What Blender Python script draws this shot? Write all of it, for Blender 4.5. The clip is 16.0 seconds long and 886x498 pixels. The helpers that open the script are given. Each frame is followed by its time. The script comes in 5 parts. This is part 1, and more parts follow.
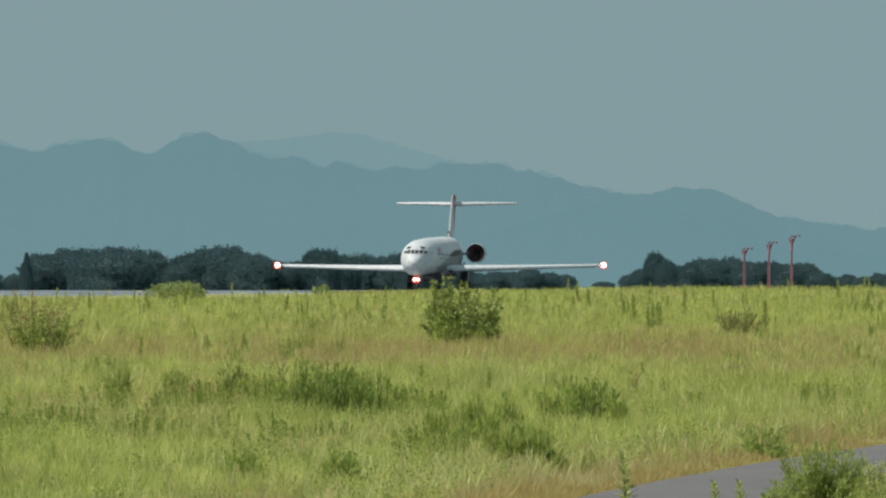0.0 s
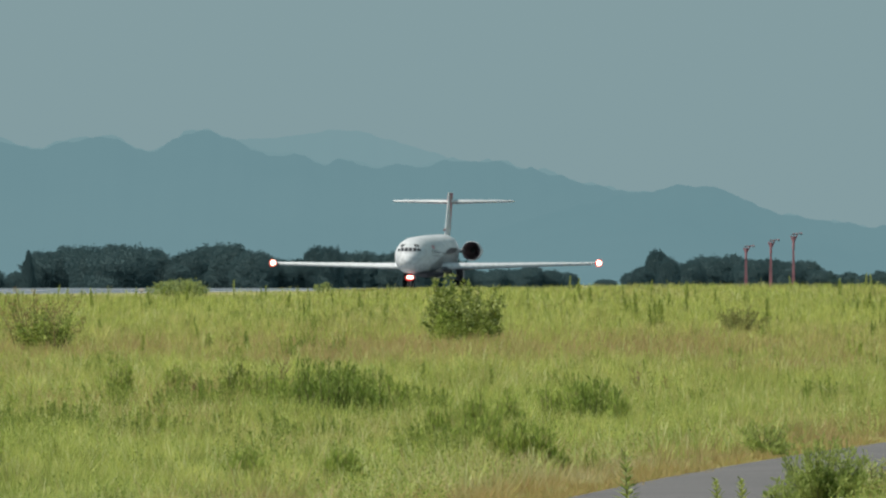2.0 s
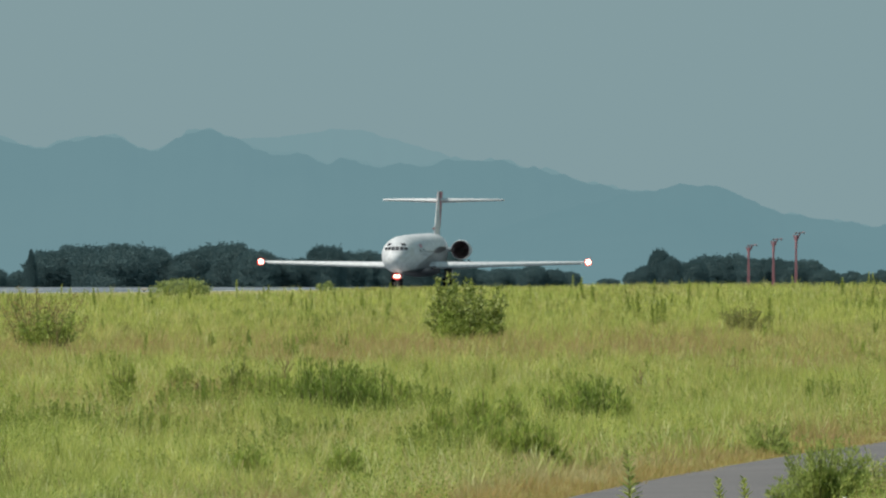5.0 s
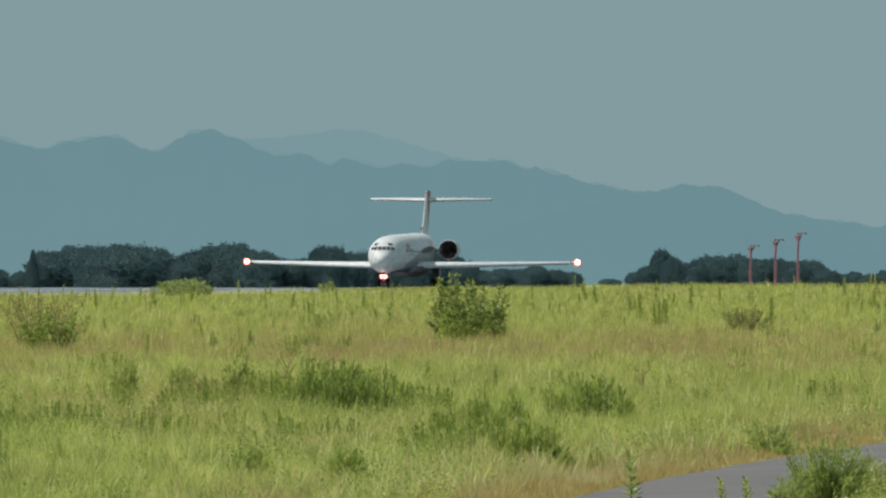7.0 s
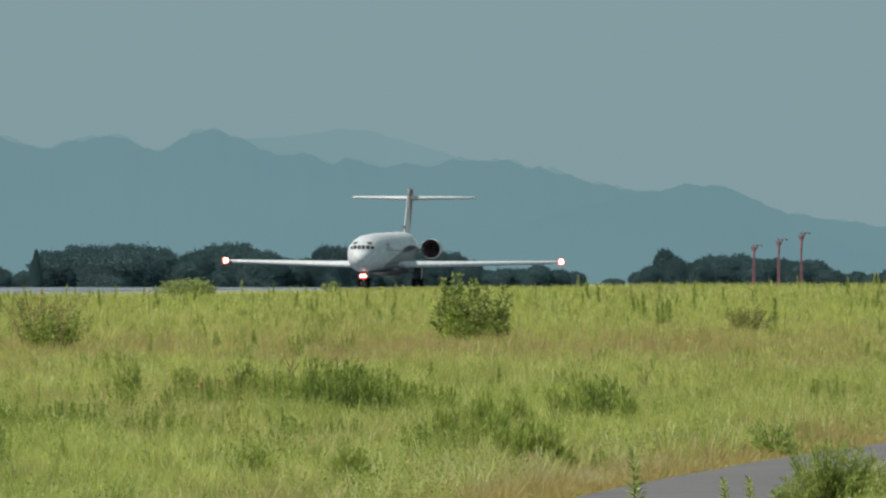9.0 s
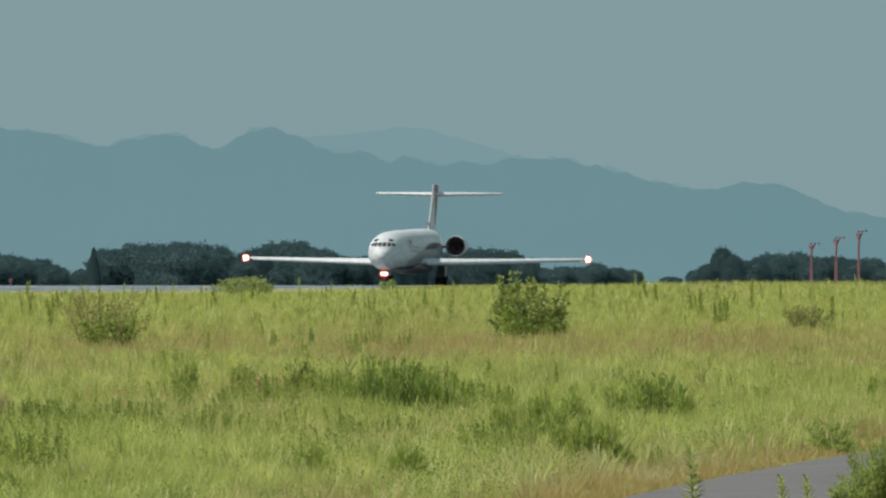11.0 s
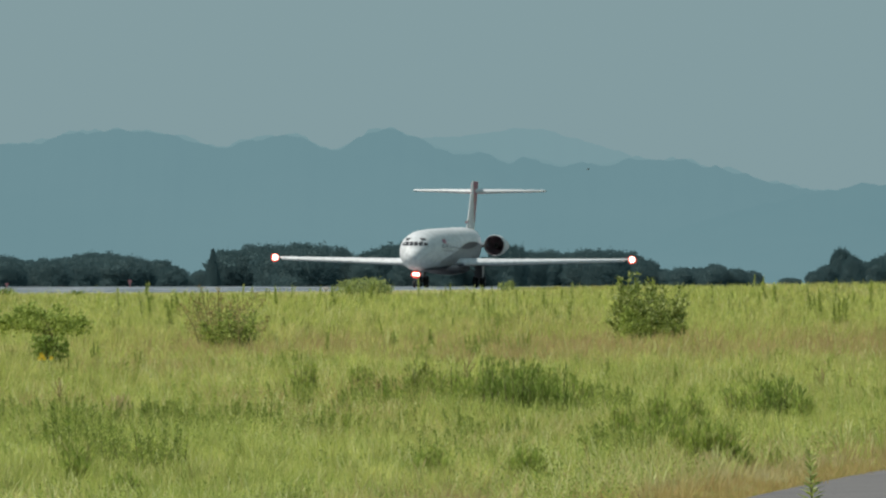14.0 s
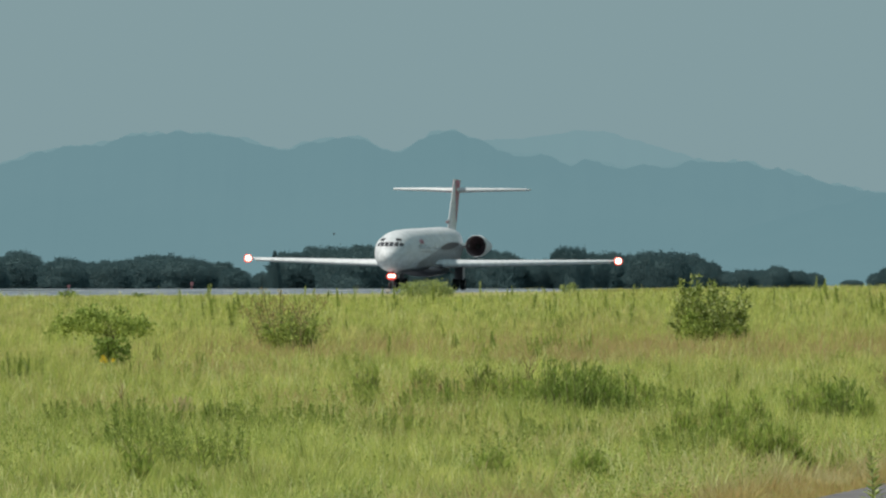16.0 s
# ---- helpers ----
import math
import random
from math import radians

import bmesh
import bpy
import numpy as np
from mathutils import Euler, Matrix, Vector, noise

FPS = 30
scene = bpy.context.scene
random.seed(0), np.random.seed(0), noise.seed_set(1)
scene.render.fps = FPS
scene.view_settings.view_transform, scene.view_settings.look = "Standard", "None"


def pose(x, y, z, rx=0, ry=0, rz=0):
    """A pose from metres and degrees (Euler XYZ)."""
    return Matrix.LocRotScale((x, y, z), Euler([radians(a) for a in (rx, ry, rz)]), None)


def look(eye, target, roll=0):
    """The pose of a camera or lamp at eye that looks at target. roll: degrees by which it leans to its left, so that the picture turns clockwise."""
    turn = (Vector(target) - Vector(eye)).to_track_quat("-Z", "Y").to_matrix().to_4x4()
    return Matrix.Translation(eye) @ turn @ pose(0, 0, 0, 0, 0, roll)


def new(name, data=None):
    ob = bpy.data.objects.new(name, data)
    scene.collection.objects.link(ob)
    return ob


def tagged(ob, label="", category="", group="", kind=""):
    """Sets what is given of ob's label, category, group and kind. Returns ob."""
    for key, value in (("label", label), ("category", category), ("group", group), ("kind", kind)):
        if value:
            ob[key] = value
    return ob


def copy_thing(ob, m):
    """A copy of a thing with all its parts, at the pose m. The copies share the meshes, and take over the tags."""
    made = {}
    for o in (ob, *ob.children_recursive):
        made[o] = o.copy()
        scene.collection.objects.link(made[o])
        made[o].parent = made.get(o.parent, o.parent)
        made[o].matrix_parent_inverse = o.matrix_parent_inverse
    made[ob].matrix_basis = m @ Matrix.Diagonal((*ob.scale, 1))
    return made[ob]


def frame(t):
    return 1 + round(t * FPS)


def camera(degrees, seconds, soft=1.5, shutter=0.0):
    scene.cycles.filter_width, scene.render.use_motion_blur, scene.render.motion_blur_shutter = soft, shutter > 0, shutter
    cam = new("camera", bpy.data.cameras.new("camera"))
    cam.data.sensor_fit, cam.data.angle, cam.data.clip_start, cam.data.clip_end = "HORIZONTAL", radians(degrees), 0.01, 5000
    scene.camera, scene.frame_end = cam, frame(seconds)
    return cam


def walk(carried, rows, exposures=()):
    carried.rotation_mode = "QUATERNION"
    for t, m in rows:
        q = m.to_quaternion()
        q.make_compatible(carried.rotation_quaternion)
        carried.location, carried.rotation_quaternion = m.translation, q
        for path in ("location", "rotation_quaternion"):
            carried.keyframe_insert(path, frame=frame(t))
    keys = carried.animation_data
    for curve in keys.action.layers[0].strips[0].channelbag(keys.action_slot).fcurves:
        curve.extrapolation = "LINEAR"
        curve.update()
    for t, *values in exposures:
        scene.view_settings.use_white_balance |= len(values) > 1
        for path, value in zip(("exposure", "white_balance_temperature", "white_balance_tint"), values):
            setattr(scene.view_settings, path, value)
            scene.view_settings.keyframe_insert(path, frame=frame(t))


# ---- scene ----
cam = camera(4.0824, 16.0, soft=2.25)
CAMERA_ROWS = [  # seconds, tilt up and turn to the left in degrees
    (0.0, 0.1615, 0.0000),
    (0.5, 0.1612, 0.0003),
    (1.0, 0.1612, 0.0003),
    (1.5, 0.1589, 0.0078),
    (2.0, 0.1511, 0.0084),
    (2.5, 0.1593, -0.0019),
    (3.0, 0.1579, 0.0177),
    (3.5, 0.1550, 0.0115),
    (4.0, 0.1454, 0.0162),
    (4.2, 0.1454, 0.0162),
    (6.3, 0.1507, 0.0298),
    (6.5, 0.1507, 0.0271),
    (7.0, 0.1488, 0.0292),
    (7.5, 0.1488, 0.0264),
    (8.0, 0.1456, 0.0286),
    (8.5, 0.1447, 0.0352),
    (9.0, 0.1471, 0.0445),
    (9.2, 0.1471, 0.0966),
    (11.3, 0.1381, 0.3779),
    (11.5, 0.1433, 0.4430),
    (12.0, 0.1488, 0.5539),
    (12.5, 0.1517, 0.5617),
    (13.0, 0.1488, 0.6085),
    (13.5, 0.1456, 0.7816),
    (14.0, 0.1436, 0.8584),
    (14.5, 0.1454, 0.9272),
    (15.0, 0.1501, 0.9982),
    (15.5, 0.1579, 1.1268),
    (16.0, 0.1534, 1.1434),
]

EYE_Z = 0.70
walk(cam, [(t, pose(0, 0, EYE_Z, 90 + tilt, 0, turn)) for t, tilt, turn in CAMERA_ROWS])

# ---- sky and sun: a hazy summer day, the sun high to the left, a little behind the viewer ----
SUN_FROM = Vector((-0.62, -0.16, 0.77)).normalized()
world = bpy.data.worlds.new("hazy_sky")
scene.world = world
world.use_nodes = True
wt = world.node_tree
wt.nodes.clear()
sky = wt.nodes.new("ShaderNodeTexSky")
sky.sky_type, sky.sun_disc = "NISHITA", False
sky.sun_elevation = math.asin(SUN_FROM.z)
sky.sun_rotation = math.atan2(SUN_FROM.x, SUN_FROM.y)
sky.air_density, sky.dust_density, sky.ozone_density = 1.2, 4.0, 1.0
bg_sky, bg_haze = wt.nodes.new("ShaderNodeBackground"), wt.nodes.new("ShaderNodeBackground")
wt.links.new(sky.outputs[0], bg_sky.inputs[0])
bg_sky.inputs[1].default_value = 0.05
bg_haze.inputs[0].default_value = (0.240, 0.352, 0.376, 1)
bg_haze.inputs[1].default_value = 1.0
wmix, wout = wt.nodes.new("ShaderNodeMixShader"), wt.nodes.new("ShaderNodeOutputWorld")
wmix.inputs[0].default_value = 0.90
wt.links.new(bg_sky.outputs[0], wmix.inputs[1])
wt.links.new(bg_haze.outputs[0], wmix.inputs[2])
wt.links.new(wmix.outputs[0], wout.inputs[0])
sun_data = bpy.data.lights.new("sun", "SUN")
sun_data.energy, sun_data.angle, sun_data.color = 4.4, radians(1.5), (1.0, 0.94, 0.84)
sun = new("sun", sun_data)
sun.matrix_world = look((0, 0, 60), Vector((0, 0, 60)) - SUN_FROM)
scene.view_settings.exposure = 0.05


# ---- materials ----
def mat(name):
    m = bpy.data.materials.new(name)
    m.use_nodes = True
    nt = m.node_tree
    return m, nt, nt.nodes["Principled BSDF"]


def node(nt, kind, **values):
    n = nt.nodes.new(kind)
    for key, value in values.items():
        n.inputs[key.replace("_", " ")].default_value = value
    return n


def ramp(nt, source, stops):
    r = nt.nodes.new("ShaderNodeValToRGB")
    els = r.color_ramp.elements
    while len(els) < len(stops):
        els.new(0.5)
    for e, (p, c) in zip(els, stops):
        e.position, e.color = p, (*c, 1)
    nt.links.new(source, r.inputs[0])
    return r


def coords(nt, scale, kind="Object"):
    tc = nt.nodes.new("ShaderNodeTexCoord")
    mp = nt.nodes.new("ShaderNodeMapping")
    mp.inputs["Scale"].default_value = scale
    nt.links.new(tc.outputs[kind], mp.inputs[0])
    return mp.outputs[0]


def noise_tex(nt, vec, scale, detail=4.0, rough=0.55):
    n = node(nt, "ShaderNodeTexNoise", Scale=scale, Detail=detail, Roughness=rough)
    nt.links.new(vec, n.inputs["Vector"])
    return n.outputs[0]


def mixed(nt, fac, a, b):
    m = nt.nodes.new("ShaderNodeMix")
    m.data_type = "RGBA"
    for value, socket in ((fac, m.inputs[0]), (a, m.inputs[6]), (b, m.inputs[7])):
        if isinstance(value, bpy.types.NodeSocket):
            nt.links.new(value, socket)
        else:
            socket.default_value = value if isinstance(value, float) else (*value, 1)
    return m.outputs[2]


def worn(name, a, b, scale, rough=0.6, metal=0.0, bump=0.0, spec=0.5, stretch=(1, 1, 1), detail_scale=9.0):
    """A surface of two tones at two scales with fine relief."""
    m, nt, bs = mat(name)
    vec = coords(nt, stretch)
    n1, n2 = noise_tex(nt, vec, scale), noise_tex(nt, vec, scale * detail_scale, 3.0)
    c = mixed(nt, n1, a, b)
    r2 = ramp(nt, n2, [(0.3, (0.82, 0.82, 0.82)), (0.7, (1.1, 1.1, 1.1))])
    mul = nt.nodes.new("ShaderNodeMix")
    mul.data_type, mul.blend_type = "RGBA", "MULTIPLY"
    mul.inputs[0].default_value = 1.0
    nt.links.new(c, mul.inputs[6])
    nt.links.new(r2.outputs[0], mul.inputs[7])
    nt.links.new(mul.outputs[2], bs.inputs["Base Color"])
    bs.inputs["Roughness"].default_value = rough
    bs.inputs["Metallic"].default_value = metal
    bs.inputs["Specular IOR Level"].default_value = spec
    if bump:
        b_ = node(nt, "ShaderNodeBump", Strength=bump, Distance=0.02)
        nt.links.new(n2, b_.inputs["Height"])
        nt.links.new(b_.outputs[0], bs.inputs["Normal"])
    return m


def foliage(name, tones, patch=(), glow=0.35, patch_scale=0.05, island=0.6, rough=0.7):
    """Leaves or blades: tones vary from leaf to leaf, patch tones over the ground; light passes through."""
    m, nt, bs = mat(name)
    geo = nt.nodes.new("ShaderNodeNewGeometry")
    steps = len(tones) - 1
    leaf = ramp(nt, geo.outputs["Random Per Island"], [(i / steps, c) for i, c in enumerate(tones)]).outputs[0]
    colour = leaf
    if patch:
        vec = coords(nt, (1.0, 0.16, 1.0))
        n1 = mixed(nt, 0.45, noise_tex(nt, vec, patch_scale, 4.0, 0.6), noise_tex(nt, vec, patch_scale * 8, 5.0, 0.62))
        pr = ramp(nt, n1, patch).outputs[0]
        colour = mixed(nt, island, pr, leaf)
        fine = ramp(nt, noise_tex(nt, vec, 3.0, 3.0, 0.6), [(0.34, (0.44, 0.47, 0.42)), (0.5, (0.98, 0.98, 0.98)), (0.66, (1.46, 1.40, 1.48))]).outputs[0]
        tuft = nt.nodes.new("ShaderNodeMix")
        tuft.data_type, tuft.blend_type = "RGBA", "MULTIPLY"
        tuft.inputs[0].default_value = 1.0
        nt.links.new(colour, tuft.inputs[6])
        nt.links.new(fine, tuft.inputs[7])
        colour = tuft.outputs[2]
    nt.links.new(colour, bs.inputs["Base Color"])
    bs.inputs["Roughness"].default_value = rough
    bs.inputs["Specular IOR Level"].default_value = 0.25
    tr = nt.nodes.new("ShaderNodeBsdfTranslucent")
    nt.links.new(colour, tr.inputs[0])
    mx = nt.nodes.new("ShaderNodeMixShader")
    mx.inputs[0].default_value = glow
    nt.links.new(bs.outputs[0], mx.inputs[1])
    nt.links.new(tr.outputs[0], mx.inputs[2])
    nt.links.new(mx.outputs[0], nt.nodes["Material Output"].inputs[0])
    return m


def lamp_glow(name, colour, strength):
    m, nt, bs = mat(name)
    bs.inputs["Base Color"].default_value = (*colour, 1)
    bs.inputs["Emission Color"].default_value = (*colour, 1)
    bs.inputs["Emission Strength"].default_value = strength
    return m


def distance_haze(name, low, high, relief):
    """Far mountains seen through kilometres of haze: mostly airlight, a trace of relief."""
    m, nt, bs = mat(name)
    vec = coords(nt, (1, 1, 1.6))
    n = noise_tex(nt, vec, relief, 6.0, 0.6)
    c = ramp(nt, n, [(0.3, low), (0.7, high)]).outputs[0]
    # the haze is put into the emission colour, so the ridges glow
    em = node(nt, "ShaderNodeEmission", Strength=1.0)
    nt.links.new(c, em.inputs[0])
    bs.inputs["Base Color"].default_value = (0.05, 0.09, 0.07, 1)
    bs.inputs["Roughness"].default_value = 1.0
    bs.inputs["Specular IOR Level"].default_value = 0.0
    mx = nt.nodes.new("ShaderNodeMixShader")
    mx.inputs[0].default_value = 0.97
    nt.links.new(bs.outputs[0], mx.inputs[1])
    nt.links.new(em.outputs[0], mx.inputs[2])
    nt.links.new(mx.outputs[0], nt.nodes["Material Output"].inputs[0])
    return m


PATCH = [(0.385, (0.42, 0.34, 0.16)), (0.44, (0.46, 0.43, 0.15)), (0.50, (0.47, 0.50, 0.13)), (0.55, (0.47, 0.56, 0.12)), (0.625, (0.26, 0.34, 0.08))]
LUSH_TONES = [(0.36, (0.31, 0.36, 0.09)), (0.50, (0.46, 0.52, 0.13)), (0.64, (0.55, 0.60, 0.20))]
M_GRASS = foliage("tall_grass_blades", [(0.24, 0.34, 0.07), (0.45, 0.53, 0.14), (0.70, 0.72, 0.36), (0.46, 0.38, 0.20), (0.36, 0.52, 0.10)], PATCH, 0.45, 0.15, 0.40)
M_SEED = foliage("reddish_seed_heads", [(0.34, 0.24, 0.13), (0.45, 0.33, 0.17), (0.44, 0.37, 0.16), (0.38, 0.38, 0.13)], (), 0.4)
M_LUSH = foliage("lush_bright_grass", [(0.32, 0.38, 0.08), (0.48, 0.52, 0.13), (0.62, 0.64, 0.24), (0.42, 0.47, 0.10)], LUSH_TONES, 0.48, 0.3, 0.5)
M_DENSE = foliage("dense_weed_leaves", [(0.12, 0.165, 0.034), (0.18, 0.235, 0.05), (0.27, 0.33, 0.08), (0.15, 0.195, 0.04)], glow=0.42)
M_STRAW = foliage("pale_straw", [(0.46, 0.38, 0.20), (0.60, 0.52, 0.31), (0.44, 0.42, 0.17), (0.52, 0.44, 0.25)], (), 0.4)
M_PETAL = foliage("yellow_petals", [(0.75, 0.50, 0.03), (0.82, 0.60, 0.05)], (), 0.3)
M_DEAD = worn("dead_brown_stem", (0.16, 0.10, 0.06), (0.24, 0.16, 0.09), 8.0, 0.85)
M_DEADLEAF = foliage("dead_brown_leaves", [(0.20, 0.12, 0.06), (0.28, 0.18, 0.09), (0.24, 0.19, 0.08)], (), 0.3)
M_TEAL = worn("teal_plastic", (0.02, 0.16, 0.20), (0.04, 0.22, 0.26), 30.0, 0.4)
M_INSECT = worn("brown_insect", (0.24, 0.17, 0.17), (0.32, 0.22, 0.21), 200.0, 0.5)
M_INWING = worn("hazy_insect_wing", (0.45, 0.42, 0.40), (0.52, 0.50, 0.48), 200.0, 0.4)
M_DRYGRASS = foliage("dry_verge_grass", [(0.36, 0.24, 0.10), (0.44, 0.34, 0.14), (0.50, 0.38, 0.18), (0.34, 0.36, 0.10)], (), 0.4)
M_SOIL = worn("grassy_soil", (0.26, 0.28, 0.09), (0.36, 0.31, 0.14), 0.08, 0.95, bump=0.3, spec=0.1, stretch=(1, 0.5, 1))
M_WEED = foliage("weed_leaves", [(0.13, 0.19, 0.04), (0.19, 0.27, 0.055), (0.28, 0.37, 0.085), (0.16, 0.22, 0.05)], glow=0.42)
M_FEATHER = foliage("feathery_weed_leaves", [(0.24, 0.30, 0.08), (0.33, 0.41, 0.11), (0.46, 0.52, 0.18), (0.28, 0.34, 0.09)], glow=0.5)
M_THICKET = foliage("thicket_leaves", [(0.22, 0.30, 0.06), (0.30, 0.39, 0.08), (0.40, 0.49, 0.12), (0.25, 0.32, 0.07), (0.36, 0.35, 0.13)], glow=0.5)
M_BUSH = foliage("shrub_leaves", [(0.15, 0.20, 0.05), (0.29, 0.35, 0.09), (0.44, 0.50, 0.16), (0.20, 0.25, 0.065), (0.58, 0.62, 0.30)], glow=0.4)
M_LEAFY = foliage("bright_shrub_leaves", [(0.20, 0.27, 0.06), (0.30, 0.38, 0.09), (0.42, 0.50, 0.14), (0.24, 0.30, 0.07)], glow=0.45)
M_BUSH_DRY = foliage("dry_shrub_leaves", [(0.26, 0.29, 0.09), (0.36, 0.34, 0.13), (0.38, 0.25, 0.13), (0.30, 0.33, 0.10)], glow=0.4)
M_STEM = worn("weed_stem", (0.12, 0.15, 0.05), (0.20, 0.17, 0.08), 6.0, 0.8)
# distant haze is put into the leaf colour as a blue tint
M_TREE = foliage("haze_tinted_tree_leaves", [(0.098, 0.164, 0.174), (0.103, 0.170, 0.179), (0.110, 0.175, 0.180), (0.100, 0.166, 0.175)], glow=0.5, rough=0.95)
M_FORB = foliage("meadow_weed_leaves", [(0.15, 0.22, 0.05), (0.28, 0.35, 0.08), (0.44, 0.50, 0.15), (0.20, 0.27, 0.06), (0.33, 0.38, 0.11)], glow=0.45)
M_BLADE = foliage("broad_grass_blades", [(0.26, 0.36, 0.08), (0.44, 0.52, 0.15), (0.66, 0.66, 0.36), (0.36, 0.44, 0.11), (0.50, 0.41, 0.22)], glow=0.45)
M_OLIVE = foliage("olive_shrub_leaves", [(0.17, 0.19, 0.06), (0.24, 0.26, 0.085), (0.32, 0.33, 0.12), (0.26, 0.20, 0.09)], glow=0.4)
M_PALE = foliage("pale_bush_leaves", [(0.20, 0.26, 0.09), (0.28, 0.35, 0.12), (0.39, 0.45, 0.18), (0.27, 0.31, 0.12)], glow=0.4)
M_BARK = worn("bark", (0.07, 0.06, 0.05), (0.12, 0.10, 0.08), 2.0, 0.9, bump=0.5)
# the heat mirage's bluish tone and bright streaks are put into the concrete's colour
M_RUNWAY = worn("mirage_tinted_concrete", (0.06, 0.08, 0.10), (0.27, 0.31, 0.345), 0.10, 0.9, bump=0.1, spec=0.1, stretch=(1, 0.08, 1))
M_LINE = worn("runway_paint", (0.72, 0.72, 0.70), (0.82, 0.82, 0.80), 0.6, 0.6)
M_ASPHALT = worn("worn_asphalt", (0.108, 0.104, 0.107), (0.176, 0.166, 0.168), 0.7, 0.85, bump=0.5, spec=0.3, detail_scale=30)
M_WHITE = worn("white_aircraft_paint", (0.51, 0.535, 0.565), (0.58, 0.605, 0.63), 0.35, 0.55, stretch=(1, 0.3, 1))
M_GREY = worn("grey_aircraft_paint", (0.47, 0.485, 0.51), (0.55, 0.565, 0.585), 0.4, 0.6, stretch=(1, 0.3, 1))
M_MIDGREY = worn("mid_grey_aircraft_paint", (0.37, 0.385, 0.415), (0.45, 0.465, 0.49), 0.5, 0.45, stretch=(1, 0.3, 1))
M_DARKGREY = worn("dark_grey_surface", (0.13, 0.12, 0.14), (0.18, 0.165, 0.185), 0.6, 0.4)
M_RED = worn("red_tail_paint", (0.60, 0.19, 0.28), (0.66, 0.25, 0.33), 0.6, 0.35)
M_STEEL = worn("dull_steel", (0.20, 0.20, 0.21), (0.30, 0.30, 0.31), 3.0, 0.45, metal=0.7)
M_INLET = worn("dark_engine_intake", (0.22, 0.155, 0.175), (0.28, 0.20, 0.22), 1.5, 0.6)
M_TYRE = worn("black_tyre_rubber", (0.018, 0.018, 0.02), (0.035, 0.034, 0.034), 4.0, 0.85)
M_PANE = worn("dark_cockpit_glass", (0.075, 0.075, 0.09), (0.10, 0.10, 0.115), 2.0, 0.12)
M_MAST = worn("red_mast_paint", (0.27, 0.115, 0.13), (0.34, 0.155, 0.17), 1.2, 0.6)
M_MASTW = worn("white_mast_paint", (0.55, 0.50, 0.50), (0.66, 0.62, 0.62), 1.2, 0.6)
M_LAMP = lamp_glow("lit_landing_lamp", (1.0, 0.90, 0.76), 4.0)
# orange and red glare round the lamps, built as glowing rings
M_GLARE_ORANGE = lamp_glow("orange_lamp_glare", (1.0, 0.24, 0.15), 1.5)
M_GLARE_RED = lamp_glow("red_lamp_glare", (1.0, 0.07, 0.06), 0.55)
M_BIRD = worn("dark_feathers", (0.03, 0.03, 0.035), (0.06, 0.055, 0.055), 20.0, 0.7)
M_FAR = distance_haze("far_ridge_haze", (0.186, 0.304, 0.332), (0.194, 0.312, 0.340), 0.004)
M_HAZE_EDGE = distance_haze("ridge_edge_haze", (0.176, 0.296, 0.324), (0.186, 0.306, 0.334), 0.005)
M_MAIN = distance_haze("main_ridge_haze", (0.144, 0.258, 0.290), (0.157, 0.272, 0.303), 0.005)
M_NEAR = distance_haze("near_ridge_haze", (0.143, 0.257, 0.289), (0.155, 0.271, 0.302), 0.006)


# ---- building helpers ----
def mesh_of(name, verts, faces, material, smooth=False):
    me = bpy.data.meshes.new(name)
    me.from_pydata([tuple(v) for v in verts], [], faces)
    me.materials.append(material)
    if smooth:
        me.polygons.foreach_set("use_smooth", [True] * len(me.polygons))
    me.update()
    return me


def part(name, bm, material, parent, label="", smooth=True):
    """Links a bmesh as one mesh under a thing or a part."""
    me = bpy.data.meshes.new(name)
    bm.to_mesh(me)
    bm.free()
    me.materials.append(material)
    if smooth:
        me.polygons.foreach_set("use_smooth", [True] * len(me.polygons))
        me.set_sharp_from_angle(angle=radians(40))
    ob = new(name, me)
    ob.parent = parent
    return tagged(ob, label) if label else ob


def soup(name, tris, material, parent=None):
    """One mesh from an array of separate triangles or quads (n, k, 3)."""
    n, k, _ = tris.shape
    me = bpy.data.meshes.new(name)
    me.vertices.add(n * k)
    me.vertices.foreach_set("co", tris.astype(np.float32).ravel())
    me.loops.add(n * k)
    me.loops.foreach_set("vertex_index", np.arange(n * k, dtype=np.int32))
    me.polygons.add(n)
    me.polygons.foreach_set("loop_start", np.arange(0, n * k, k, dtype=np.int32))
    me.update(calc_edges=True)
    me.materials.append(material)
    ob = new(name, me)
    ob.parent = parent
    return ob


def tube(bm, a, b, ra, rb=None, seg=10, caps=True):
    rb = ra if rb is None else rb
    a, b = Vector(a), Vector(b)
    q = (b - a).to_track_quat("Z", "Y")
    rings = []
    for p, r in ((a, ra), (b, rb)):
        rings.append([bm.verts.new(p + q @ Vector((r * math.cos(2 * math.pi * i / seg), r * math.sin(2 * math.pi * i / seg), 0))) for i in range(seg)])
    for i in range(seg):
        bm.faces.new((rings[0][i], rings[0][(i + 1) % seg], rings[1][(i + 1) % seg], rings[1][i]))
    if caps:
        bm.faces.new(rings[0][::-1])
        bm.faces.new(rings[1])


def box(bm, centre, size, bevel=0.0):
    r = bmesh.ops.create_cube(bm, size=1, matrix=Matrix.Translation(centre) @ Matrix.Diagonal((*size, 1)))
    if bevel:
        es = {e for v in r["verts"] for e in v.link_edges}
        bmesh.ops.bevel(bm, geom=list(es), offset=bevel, segments=2, affect="EDGES")


